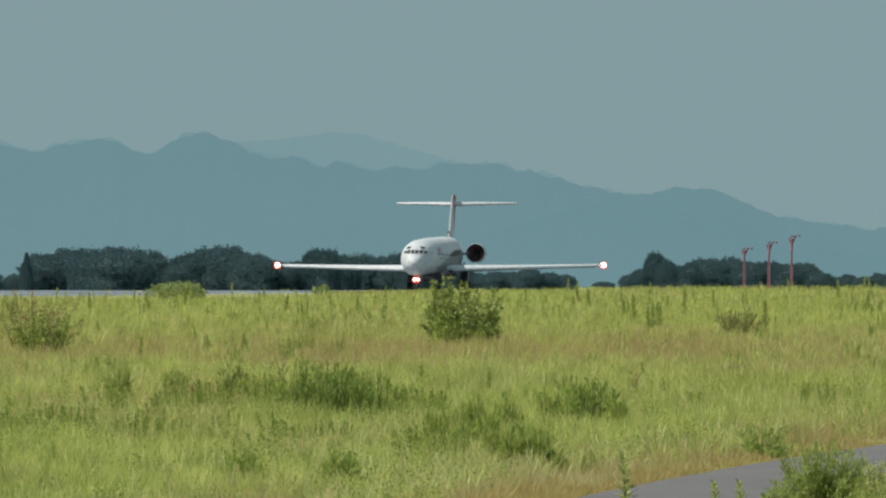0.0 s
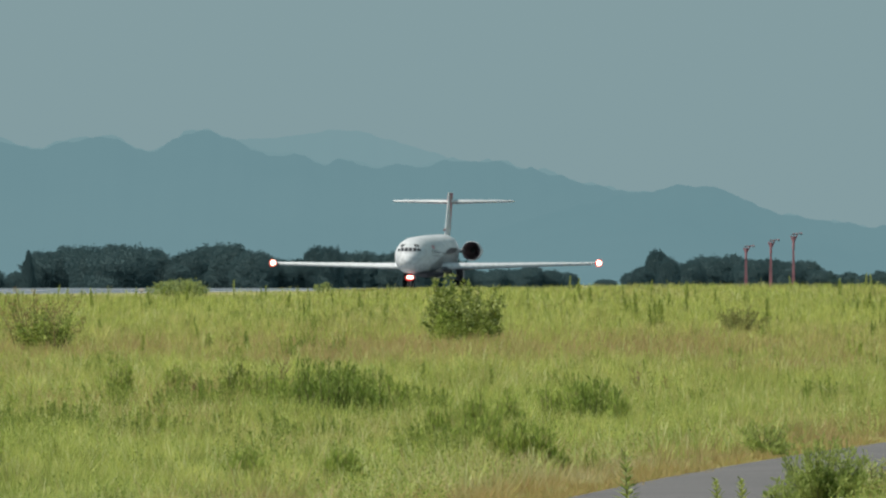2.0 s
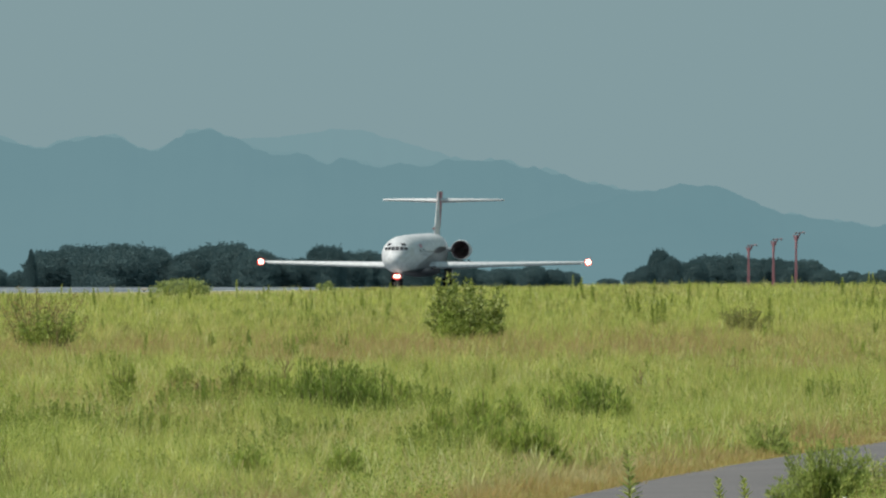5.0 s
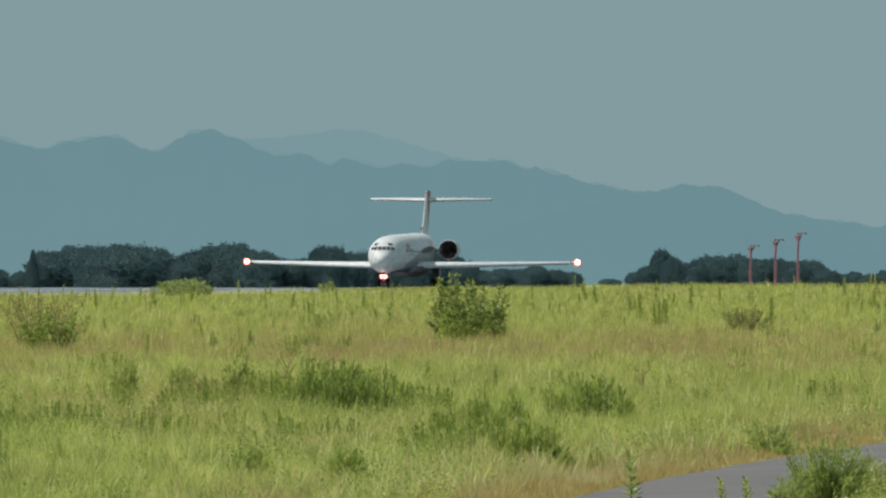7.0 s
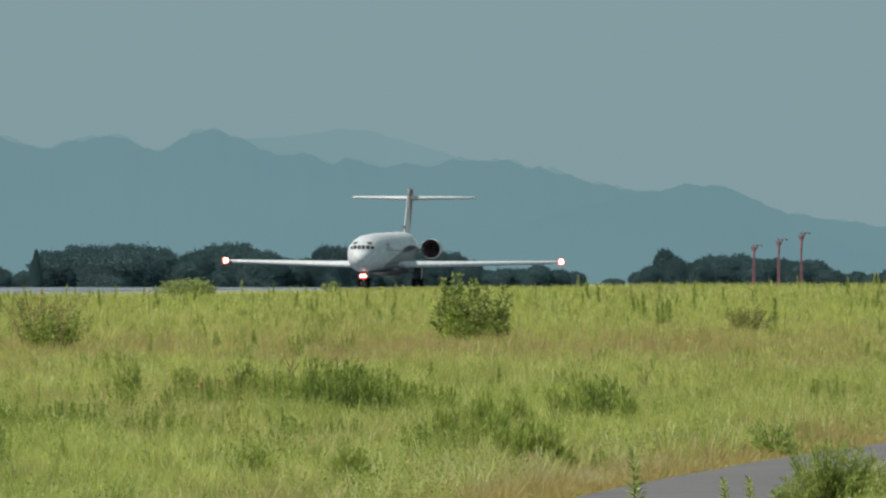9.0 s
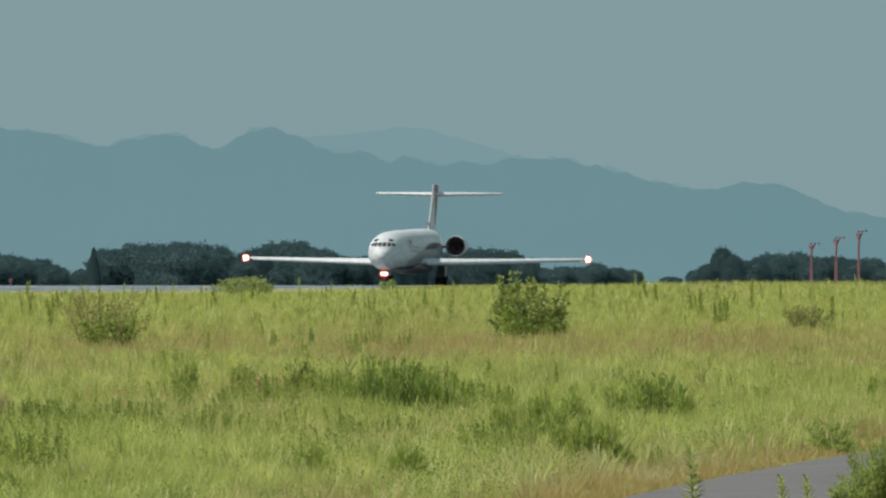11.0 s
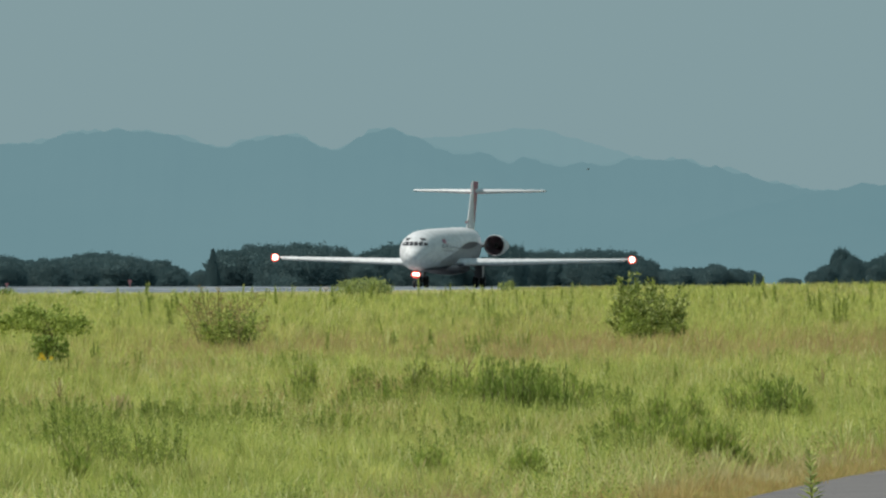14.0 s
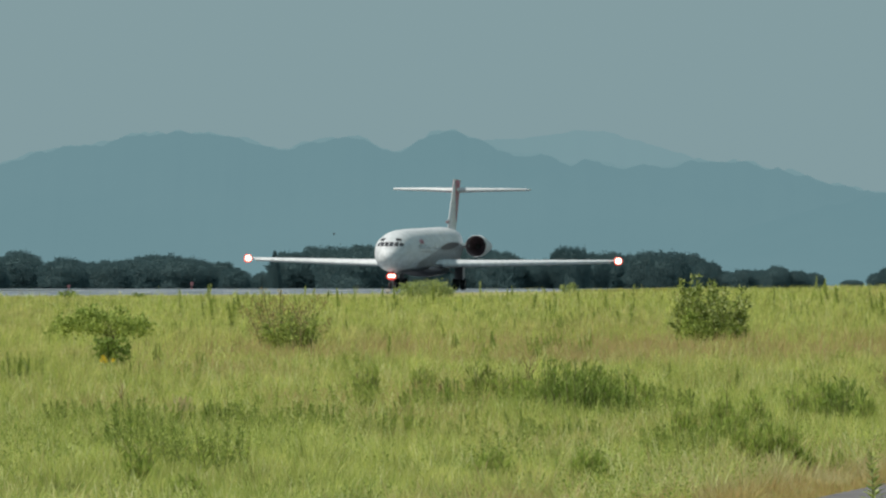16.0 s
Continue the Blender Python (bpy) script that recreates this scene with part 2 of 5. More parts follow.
def loft(bm, rings, close=True, cap_start=True, cap_end=True):
    rows = [[bm.verts.new(p) for p in ring] for ring in rings]
    n = len(rows[0])
    for r0, r1 in zip(rows, rows[1:]):
        for i in range(n if close else n - 1):
            j = (i + 1) % n
            bm.faces.new((r0[i], r0[j], r1[j], r1[i]))
    if cap_start:
        bm.faces.new(rows[0][::-1])
    if cap_end:
        bm.faces.new(rows[-1])
    bmesh.ops.recalc_face_normals(bm, faces=bm.faces)
    return rows


def thing(name, m, label, category, group="", kind=""):
    ob = new(name)
    ob.matrix_world = m
    ob.empty_display_size = 0.3
    return tagged(ob, label, category, group, kind)


def smooth_step(a, b, v):
    u = np.clip((v - a) / (b - a), 0, 1)
    return u * u * (3 - 2 * u)


FOCAL = 22000.0


def side(bearing, y):
    """The x at distance y of a bearing given in 1/22000 rad to the right of straight ahead."""
    return bearing / FOCAL * y


# ---- ground ----
RUN_A, RUN_SLOPE, RUN_HALF = -5.58, 0.1438, 22.5   # the runway's middle line: x = RUN_A + RUN_SLOPE * (y - 1186)


def runway_x(y):
    return RUN_A + RUN_SLOPE * (y - 1186.0)


RUN_Y = [300, 700, 900, 1000, 1070, 1150, 1250, 2200, 4000]
RUN_Z = [-0.16, -0.16, -0.12, 0.00, 0.05, 0.02, -0.07, -0.50, -0.50]


def runway_z(y):
    return float(np.interp(y, RUN_Y, RUN_Z))


def ground_z(x, y):
    x, y = np.asarray(x, float), np.asarray(y, float)
    base = np.interp(y, [-400, 60, 150, 220, 320, 420, 560, 700, 820, 1000, 1230, 2200, 4000], [-0.9, -0.9, -0.89, -0.83, -0.67, -0.49, -0.29, -0.20, -0.19, -0.16, -0.22, -0.56, -0.56])
    bearing = np.where(y > 50, x / np.maximum(y, 50) * FOCAL, 0.0)
    right = smooth_step(-500, 100, bearing)
    crest = smooth_step(500, 720, y) * (1 - smooth_step(860, 980, y))
    roll = 0.05 * np.sin(x * 0.35 + 1.3 * np.sin(y * 0.02)) * np.sin(y * 0.045 + 0.7) * smooth_step(70, 160, y) * (1 - smooth_step(600, 760, y))
    z = base + (0.30 * right + 0.17 * smooth_step(100, 420, bearing)) * crest + roll
    level = np.interp(y, RUN_Y, RUN_Z) - 0.02
    near = (1 - smooth_step(RUN_HALF + 1, RUN_HALF + 26, np.abs(x - runway_x(y)))) * smooth_step(250, 400, y) * (1 - smooth_step(2250, 2400, y))
    return z * (1 - near) + level * near


def build_ground():
    xs = np.concatenate([[-9000, -5000, -2500, -1200, -600, -300, -200], np.arange(-140, 141, 2.5), [200, 300, 600, 1200, 2500, 5000, 9000]])
    ys = np.concatenate([[-4000, -1500, -500, -150, 0], np.arange(40, 400, 6), np.arange(400, 1000, 14), [1050, 1150, 1300, 1600, 2000, 2600, 3400, 4980]])
    X, Y = np.meshgrid(xs, ys)
    Z = ground_z(X, Y)
    nx, ny = len(xs), len(ys)
    verts = np.stack([X, Y, Z], -1).reshape(-1, 3)
    faces = [(j * nx + i, j * nx + i + 1, (j + 1) * nx + i + 1, (j + 1) * nx + i) for j in range(ny - 1) for i in range(nx - 1)]
    ob = new("ground", mesh_of("ground", verts, faces, M_SOIL, True))
    tagged(ob, "flat airfield soil under rough summer grass", "ground", kind="structure")


def strip(name, x_of, lo, hi, ys, lift, depth, material, parent=None):
    bm = bmesh.new()
    loft(bm, [[(x_of(y) + lo, y, runway_z(y) + lift - depth), (x_of(y) + lo, y, runway_z(y) + lift), (x_of(y) + hi, y, runway_z(y) + lift), (x_of(y) + hi, y, runway_z(y) + lift - depth)] for y in ys])
    return part(name, bm, material, parent, smooth=False)


def build_runway():
    ys = np.linspace(300, 2300, 80)
    runway = tagged(strip("runway", runway_x, -RUN_HALF, RUN_HALF, ys, 0.0, 0.4, M_RUNWAY), "long pale concrete runway shimmering in the heat", "runway", kind="structure")
    # added pale slab up to the trees, in place of the mirage's bluish band
    apron = strip("apron", lambda y: 0.0, -900, 900, np.linspace(1290, 2650, 36), -0.012, 0.4, M_RUNWAY)
    tagged(apron, "wide pale slab added for the heat mirage beyond the runway", "apron", kind="structure")
    for off in (-RUN_HALF + 1.2, RUN_HALF - 1.2):
        tagged(strip("edge_line", runway_x, off - 0.45, off + 0.45, ys, 0.008, 0.006, M_LINE, runway), "white painted runway edge line")
    y = 420.0
    while y < 2200:
        strip("centre_dash", runway_x, -0.45, 0.45, (y, y + 30), 0.008, 0.006, M_LINE, runway)
        y += 50


# The narrow asphalt path: its middle line bends away to the right.
def path_x(y):
    return 1.90 + 0.086 * (y - 92.0) + 0.0009 * np.clip(np.asarray(y, float) - 92.0, -60, None) ** 2


PATH_HALF = 0.85


def build_path():
    bm = bmesh.new()
    rings = []
    for y in np.arange(40, 300, 4.0):
        z = float(ground_z(path_x(y), y))
        x = float(path_x(y))
        rings.append([(x - PATH_HALF, y, z - 0.3), (x - PATH_HALF, y, z + 0.035), (x, y, z + 0.06), (x + PATH_HALF, y, z + 0.035), (x + PATH_HALF, y, z - 0.3)])
    loft(bm, rings)
    tagged(part("path", bm, M_ASPHALT, None, smooth=False), "narrow worn grey asphalt path through the grass", "path", kind="structure")


build_ground()
build_runway()
build_path()


# ---- mountains ----
def build_ridge(name, y, humps, spread, material, rough, seed, label):
    """A mountain ridge: overlapping humps (bearing, height), with wooded spurs towards the viewer."""
    k = y / FOCAL
    us = np.linspace(-1560, 1000, 640)
    h = sum(top * k * np.exp(-0.5 * ((us - b) / spread) ** 2) for b, top in humps)
    rings = 9
    verts, faces = [], []
    for j in range(rings):
        f = j / (rings - 1)
        for i, u in enumerate(us):
            n = noise.fractal(Vector((u * 0.03, f * 2.0, seed)), 1.0, 2.0, 5)
            z = h[i] * (1 - f) ** 1.15 + n * rough * k * (1 - f)
            verts.append((u * k, y - 160 * f - 6 * n * (j > 0), z))
    nx = len(us)
    for j in range(rings - 1):
        for i in range(nx - 1):
            faces.append((j * nx + i, j * nx + i + 1, (j + 1) * nx + i + 1, (j + 1) * nx + i))
    back = len(verts)
    for i, u in enumerate(us):
        verts.append((u * k, y + 60, -2.0))
    for i in range(nx - 1):
        faces.append((i + 1, i, back + i, back + i + 1))
    ob = new(name, mesh_of(name, verts, faces, material, True))
    tagged(ob, label, "mountains", kind="structure")


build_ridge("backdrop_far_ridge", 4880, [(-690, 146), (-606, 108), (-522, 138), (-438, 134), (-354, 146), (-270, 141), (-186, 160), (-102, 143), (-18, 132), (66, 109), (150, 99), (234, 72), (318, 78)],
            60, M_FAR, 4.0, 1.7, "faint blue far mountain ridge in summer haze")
MAIN_HUMPS = [
    (-1560, 203), (-1460, 213), (-1360, 216), (-1268, 165), (-1184, 150), (-1138, 54), (-1092, 147), (-1046, 58), (-1000, 147), (-954, 85), (-908, 128), (-862, 105), (-816, 108), (-770, 116),
    (-724, 75), (-678, 125), (-632, 90), (-586, 131), (-540, 84), (-494, 86), (-448, 143), (-402, 86), (-356, 133), (-310, 53), (-260, 164), (-172, 172), (-84, 162), (4, 173), (92, 171), (180, 157),
    (268, 137), (356, 127), (444, 118), (532, 108), (620, 93), (708, 84), (796, 76), (884, 64), (972, 75)]
NEAR_HUMPS = [(-60, 30), (12, 35), (84, 55), (156, 60), (228, 77), (300, 82), (372, 95), (444, 97), (516, 94), (588, 59), (660, 70), (732, 46), (804, 67), (876, 32), (948, 68)]
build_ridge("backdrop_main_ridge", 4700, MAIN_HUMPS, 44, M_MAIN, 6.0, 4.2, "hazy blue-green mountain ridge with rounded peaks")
# added copy, slightly taller and paler: hazes the main ridge's outline
build_ridge("backdrop_main_haze_edge", 4790, [(b, top * 1.012) for b, top in MAIN_HUMPS], 44, M_HAZE_EDGE, 7.0, 2.9, "added ridge copy in paler haze colour that softens the skyline")
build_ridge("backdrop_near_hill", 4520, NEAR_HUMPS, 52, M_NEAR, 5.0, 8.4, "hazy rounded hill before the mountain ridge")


# ---- the airliner: nose towards -y, its origin on the ground below the wing tips ----
NOSE_Y = -28.0
BODY = [  # station from the nose, half width, half height, height of the middle
    (0.0, 0.05, 0.05, 2.74), (0.10, 0.36, 0.34, 2.75), (0.35, 0.66, 0.62, 2.79), (0.8, 0.96, 0.92, 2.87), (1.5, 1.22, 1.20, 2.98), (2.4, 1.43, 1.45, 3.07), (3.4, 1.57, 1.61, 3.13),
    (4.8, 1.66, 1.73, 3.17), (6.5, 1.69, 1.81, 3.23), (12.0, 1.69, 1.86, 3.32), (20.0, 1.69, 1.86, 3.43), (31.0, 1.69, 1.86, 3.56), (33.5, 1.63, 1.80, 3.60), (36.0, 1.38, 1.56, 3.78),
    (38.5, 1.00, 1.20, 4.04), (41.0, 0.55, 0.76, 4.32), (42.8, 0.22, 0.36, 4.50), (43.4, 0.04, 0.10, 4.58)]
BODY_S = [b[0] for b in BODY]


def body_at(s):
    return tuple(float(np.interp(s, BODY_S, [b[i] for b in BODY])) for i in (1, 2, 3))


def body_ring(s, n=40, grow=0.0):
    hw, hh, zc = body_at(s)
    ring = []
    for i in range(n):
        a = 2 * math.pi * i / n
        c, d = math.cos(a), math.sin(a)
        ring.append(((hw + grow) * math.copysign(abs(c) ** 0.93, c), NOSE_Y + s, zc + (hh + grow) * math.copysign(abs(d) ** 0.93, d)))
    return ring


def body_x(s, z, grow=0.0):
    hw, hh, zc = body_at(s)
    u = min(abs(z - zc) / (hh + grow), 0.999)
    return (hw + grow) * (1 - u ** 2.15) ** (1 / 2.15)


def skin(name, parent, sgn, stations, low, high, material, grow, label="", rows=7, thick=0.006):
    """A thin field that follows the body's side, a few millimetres proud."""
    bm = bmesh.new()
    grid = []
    for s in stations:
        col = []
        for j in range(rows):
            z = low(s) + (high(s) - low(s)) * j / (rows - 1)
            col.append(bm.verts.new((sgn * body_x(s, z, grow), NOSE_Y + s, z)))
        grid.append(col)
    for a, b in zip(grid, grid[1:]):
        for j in range(rows - 1):
            bm.faces.new((a[j], b[j], b[j + 1], a[j + 1]) if sgn > 0 else (a[j], a[j + 1], b[j + 1], b[j]))
    bmesh.ops.solidify(bm, geom=bm.faces[:], thickness=thick)
    return part(name, bm, material, parent, label)


def front_s(x, z):
    """The station at which the nose's skin has the side x and height z."""
    for s in np.arange(0.0, 8.0, 0.02):
        hw, hh, zc = body_at(s)
        if (abs(x) / hw) ** 2.15 + (abs(z - zc) / hh) ** 2.15 <= 1.0:
            return float(s)
    return 8.0


def pane(name, parent, corners, material, proud=0.02):
    """A window pane on the nose; corners (x, z) anticlockwise from the lower left."""
    bm = bmesh.new()
    n = 4
    rows = []
    for j in range(n):
        row = []
        for i in range(n):
            u, v = i / (n - 1), j / (n - 1)
            x = (corners[0][0] * (1 - u) + corners[1][0] * u) * (1 - v) + (corners[3][0] * (1 - u) + corners[2][0] * u) * v
            z = (corners[0][1] * (1 - u) + corners[1][1] * u) * (1 - v) + (corners[3][1] * (1 - u) + corners[2][1] * u) * v
            row.append(bm.verts.new((x * 1.008, NOSE_Y + front_s(x, z) - proud, z + 0.01)))
        rows.append(row)
    for j in range(n - 1):
        for i in range(n - 1):
            bm.faces.new((rows[j][i], rows[j][i + 1], rows[j + 1][i + 1], rows[j + 1][i]))
    bmesh.ops.solidify(bm, geom=bm.faces[:], thickness=-0.015)
    return part(name, bm, material, parent)


def aerofoil(le, chord, thick, n=9):
    """Points (station, height) round a section, from the trailing edge over the top and back below."""
    up, down = [], []
    for i in range(n + 1):
        f = (1 - math.cos(math.pi * i / n)) / 2
        t = 5 * thick * chord * (0.2969 * math.sqrt(f) - 0.126 * f - 0.3516 * f * f + 0.2843 * f ** 3 - 0.1015 * f ** 4)
        up.append((le + f * chord, t * 1.1))
        down.append((le + f * chord, -t * 0.9))
    return up[::-1] + down[1:-1]


def wing_mesh(sections, sgn=1):
    """sections: side x, station of the leading edge, chord, thickness ratio, height."""
    bm = bmesh.new()
    loft(bm, [[(sgn * x, NOSE_Y + s, z + h) for s, h in aerofoil(le, c, t)] for x, le, c, t, z in sections])
    return bm


def revolve(profile, x, z, n=32):
    bm = bmesh.new()
    rings = [[(x + r * math.cos(2 * math.pi * i / n), NOSE_Y + s, z + r * math.sin(2 * math.pi * i / n)) for i in range(n)] for s, r in profile]
    loft(bm, rings, cap_start=False, cap_end=False)
    return bm


def wheel_part(name, parent, x, s, r, width):
    ob = new(name)
    ob.location = (x, NOSE_Y + s, r)
    ob.parent = parent
    bm = bmesh.new()
    prof = [(-0.5, 0.62), (-0.5, 0.86), (-0.38, 0.97), (0.0, 1.0), (0.38, 0.97), (0.5, 0.86), (0.5, 0.62)]
    n = 20
    loft(bm, [[(p * width, r * q * math.cos(2 * math.pi * i / n), r * q * math.sin(2 * math.pi * i / n)) for i in range(n)] for p, q in prof], cap_start=False, cap_end=False)
    part("tyre", bm, M_TYRE, ob)
    bm = bmesh.new()
    tube(bm, (-0.42 * width, 0, 0), (0.42 * width, 0, 0), r * 0.62, seg=16)
    for k in range(6):
        a = k * math.pi / 3
        tube(bm, (0.40 * width, 0.4 * r * math.cos(a), 0.4 * r * math.sin(a)), (0.47 * width, 0.4 * r * math.cos(a), 0.4 * r * math.sin(a)), 0.04, seg=6)
    part("rim", bm, M_STEEL, ob, smooth=False)
    return ob


def lamp_ring(x, y, z, r, q, d, off=0.0):
    """One ring of a lamp or of its glare, four-cornered like a glaring bulb."""
    ring = []
    for a in np.linspace(0, 2 * math.pi, 24, endpoint=False):
        k = q * (1 + 0.06 * math.cos(4 * a + 3.0) + 0.04 * math.cos(3 * a))
        ring.append((x + (k * math.cos(a) - off) * r, y + d, z + (k * math.sin(a) - 0.6 * off) * r))
    return ring


def lamp_part(name, parent, x, y, z, r):
    bm = bmesh.new()
    loft(bm, [lamp_ring(x, y, z, r, q, d, 0.12) for q, d in ((1.0, 0.34), (1.32, 0.12), (1.28, 0.02), (1.00, 0.0))], cap_end=False)
    house = part(name, bm, M_GLARE_RED, parent, "lit landing lamp with an orange-red glare fringe")
    bm = bmesh.new()
    loft(bm, [lamp_ring(x, y, z, r, q, d, 0.05) for q, d in ((1.14, 0.0), (1.10, -0.03), (0.84, -0.05))])
    part("glare_ring", bm, M_GLARE_ORANGE, house, "orange glare ring round the lamp lens")
    bm = bmesh.new()
    loft(bm, [lamp_ring(x, y, z, r, q, d) for q, d in ((0.90, -0.04), (0.75, -0.09), (0.4, -0.14), (0.12, -0.16))])
    part("lens", bm, M_LAMP, house, "glaring white lamp lens")


def twin_lamp(name, parent, x, y, z, r):
    """Two bulbs side by side in one shell that glows as their red halo."""
    bm = bmesh.new()
    loft(bm, [[(x + (math.cos(a) * 1.25 - 0.1) * r * q, y + d, z + (math.sin(a) * 0.95 - 0.1) * r * q) for a in np.linspace(0, 2 * math.pi, 24, endpoint=False)] for q, d in ((0.9, 0.30), (1.24, 0.12), (1.20, 0.02), (0.90, 0.0))])
    house = part(name, bm, M_GLARE_RED, parent, "lit pair of nose lamps with a red glare shell")
    for sg in (-1, 1):
        bm = bmesh.new()
        loft(bm, [lamp_ring(x + sg * r * 0.58, y, z, r * 0.60, q, d) for q, d in ((1.18, -0.01), (1.12, -0.04), (0.8, -0.06))])
        bulb = part("bulb", bm, M_GLARE_ORANGE, house, "orange glare ring round a nose bulb")
        bm = bmesh.new()
        loft(bm, [lamp_ring(x + sg * r * 0.58, y, z, r * 0.60, q, d) for q, d in ((0.92, -0.05), (0.7, -0.09), (0.3, -0.12))])
        part("lens", bm, M_LAMP, bulb, "glaring white lamp lens")


def build_airliner():
    plane = thing("airliner", Matrix(), "white twin-engined T-tail jet airliner with lit lamps on the runway", "airplane")
    bm = bmesh.new()
    stations = sorted(set(BODY_S + [0.05, 0.25, 0.65, 1.25, 2.0, 2.9, 4.1, 5.6, 8, 10, 14, 16, 18, 22, 24, 26, 28, 30, 32.3, 34.8, 37.2, 39.8]))
    loft(bm, [body_ring(s) for s in stations])
    body = part("fuselage", bm, M_WHITE, plane)

    # cockpit glazing: six panes round the nose and an eyebrow pane above each side
    z0, z1 = 3.66, 4.02
    edges = [-1.16, -0.80, -0.41, 0.0, 0.41, 0.80, 1.16]
    for a, b in zip(edges, edges[1:]):
        ka, kb = (0.14 if abs(a) > 1 else 0.0), (0.14 if abs(b) > 1 else 0.0)
        pane("cockpit_pane", body, [(a + 0.035, z0 + ka * 0.3), (b - 0.035, z0 + kb * 0.3), (b * 0.97 - 0.035, z1 - kb), (a * 0.97 + 0.035, z1 - ka)], M_PANE)
    for sg in (-1, 1):
        xs = (0.48, 0.86) if sg > 0 else (-0.86, -0.48)
        lean = 0.10 * sg
        pane("eyebrow_pane", body, [(xs[0] + lean, 4.12), (xs[1] + lean, 4.12), (xs[1] - lean, 4.34), (xs[0] - lean, 4.34)], M_PANE)

    # fields on both sides: grey below an arch, darker along it and at the belly
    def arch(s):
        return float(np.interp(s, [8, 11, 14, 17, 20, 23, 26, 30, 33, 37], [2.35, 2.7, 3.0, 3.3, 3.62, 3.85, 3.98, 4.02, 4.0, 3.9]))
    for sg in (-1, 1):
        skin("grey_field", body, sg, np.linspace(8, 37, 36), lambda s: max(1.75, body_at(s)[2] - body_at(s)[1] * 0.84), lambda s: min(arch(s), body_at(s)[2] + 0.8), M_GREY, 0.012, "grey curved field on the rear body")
        skin("belly_field", body, sg, np.linspace(3.4, 26, 40), lambda s: body_at(s)[2] - body_at(s)[1] * 0.985, lambda s: float(np.interp(s, [3.4, 5, 10, 18, 26], [1.66, 1.78, 1.88, 2.02, 2.10])), M_DARKGREY, 0.010, "dark grey field along the belly")
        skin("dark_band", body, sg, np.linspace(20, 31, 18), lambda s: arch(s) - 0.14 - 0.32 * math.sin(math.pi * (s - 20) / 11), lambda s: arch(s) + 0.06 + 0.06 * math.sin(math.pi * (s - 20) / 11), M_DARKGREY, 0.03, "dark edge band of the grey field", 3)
        skin("dark_streak", body, sg, np.linspace(8, 14.5, 8), lambda s: 3.20, lambda s: 3.32, M_MIDGREY, 0.012, "grey painted streak", 3)
        skin("red_mark", body, sg, np.linspace(8.4, 10.6, 6), lambda s: 3.92, lambda s: 4.28, M_RED, 0.012, "small red painted mark", 4)
        win = None
        for k in range(34):
            s = 7.4 + k * 0.72
            if win is None:
                win = skin("cabin_window", body, sg, [s - 0.13, s, s + 0.13], lambda v: 3.50, lambda v: 3.84, M_PANE, 0.015, "", 3)
                first = s
            else:
                o = new("cabin_window", win.data)
                o.parent = body
                o.location = (0, s - first, 0)

    # belly and wing root fairing
    bm = bmesh.new()
    fair = [(16.2, 0.3, 0.2), (17.5, 1.25, 0.45), (20, 1.85, 0.62), (24, 1.95, 0.66), (26.5, 1.6, 0.55), (29, 0.9, 0.35), (30.5, 0.25, 0.15)]
    loft(bm, [[(hw * math.cos(a), NOSE_Y + s, 1.78 + hh * math.sin(a)) for a in np.linspace(0, 2 * math.pi, 20, endpoint=False)] for s, hw, hh in fair])
    part("belly_fairing", bm, M_DARKGREY, plane, "dark grey fairing under the wing roots")

    # wings with slats, flaps and fairings
    for sg in (-1, 1):
        wing = part("wing", wing_mesh([(0.9, 18.6, 6.6, 0.115, 2.20), (3.0, 19.9, 5.6, 0.115, 2.27), (5.4, 21.3, 4.5, 0.115, 2.33), (10.0, 23.9, 3.2, 0.115, 2.45), (15.2, 26.85, 1.85, 0.115, 2.58), (16.0, 27.4, 1.5, 0.10, 2.60), (16.3, 27.9, 0.8, 0.08, 2.61)], sg), M_WHITE, plane)
        part("slat", wing_mesh([(2.0, 19.0, 1.20, 0.36, 2.14), (5.4, 20.86, 1.10, 0.36, 2.22), (10.0, 23.50, 0.95, 0.38, 2.36), (15.4, 26.60, 0.78, 0.40, 2.51)], sg), M_WHITE, wing, "white leading-edge slat, lowered")
        part("flap", wing_mesh([(1.9, 25.2, 1.5, 0.16, 1.98), (5.4, 25.5, 1.3, 0.16, 2.12), (10.2, 26.8, 0.95, 0.16, 2.36)], sg), M_GREY, wing, "lowered grey flap")
        for x in (3.9, 7.2, 10.0):
            bm = bmesh.new()
            s0 = 21.5 + (x - 3.9) * 0.62
            loft(bm, [[(sg * x + hw * math.cos(a), NOSE_Y + s, 2.0 + x * 0.035 + hw * 1.2 * math.sin(a)) for a in np.linspace(0, 2 * math.pi, 10, endpoint=False)] for s, hw in ((s0, 0.04), (s0 + 1.0, 0.15), (s0 + 3.0, 0.16), (s0 + 4.4, 0.04))])
            part("flap_fairing", bm, M_GREY, wing)
        lamp_part("landing_lamp", plane, sg * 16.1, NOSE_Y + 27.2, 2.60, 0.27)

    # engines
    for sg in (-1, 1):
        ex, ez = sg * 2.95, 3.80
        nac = part("engine", revolve([(32.75, 0.90), (32.62, 0.91), (32.60, 0.925), (32.70, 0.95), (33.2, 0.975), (34.2, 0.955), (35.5, 0.84), (37.0, 0.70), (38.4, 0.58), (39.2, 0.52), (39.2, 0.48)], ex, ez), M_GREY, plane, "grey engine nacelle with a dark intake")
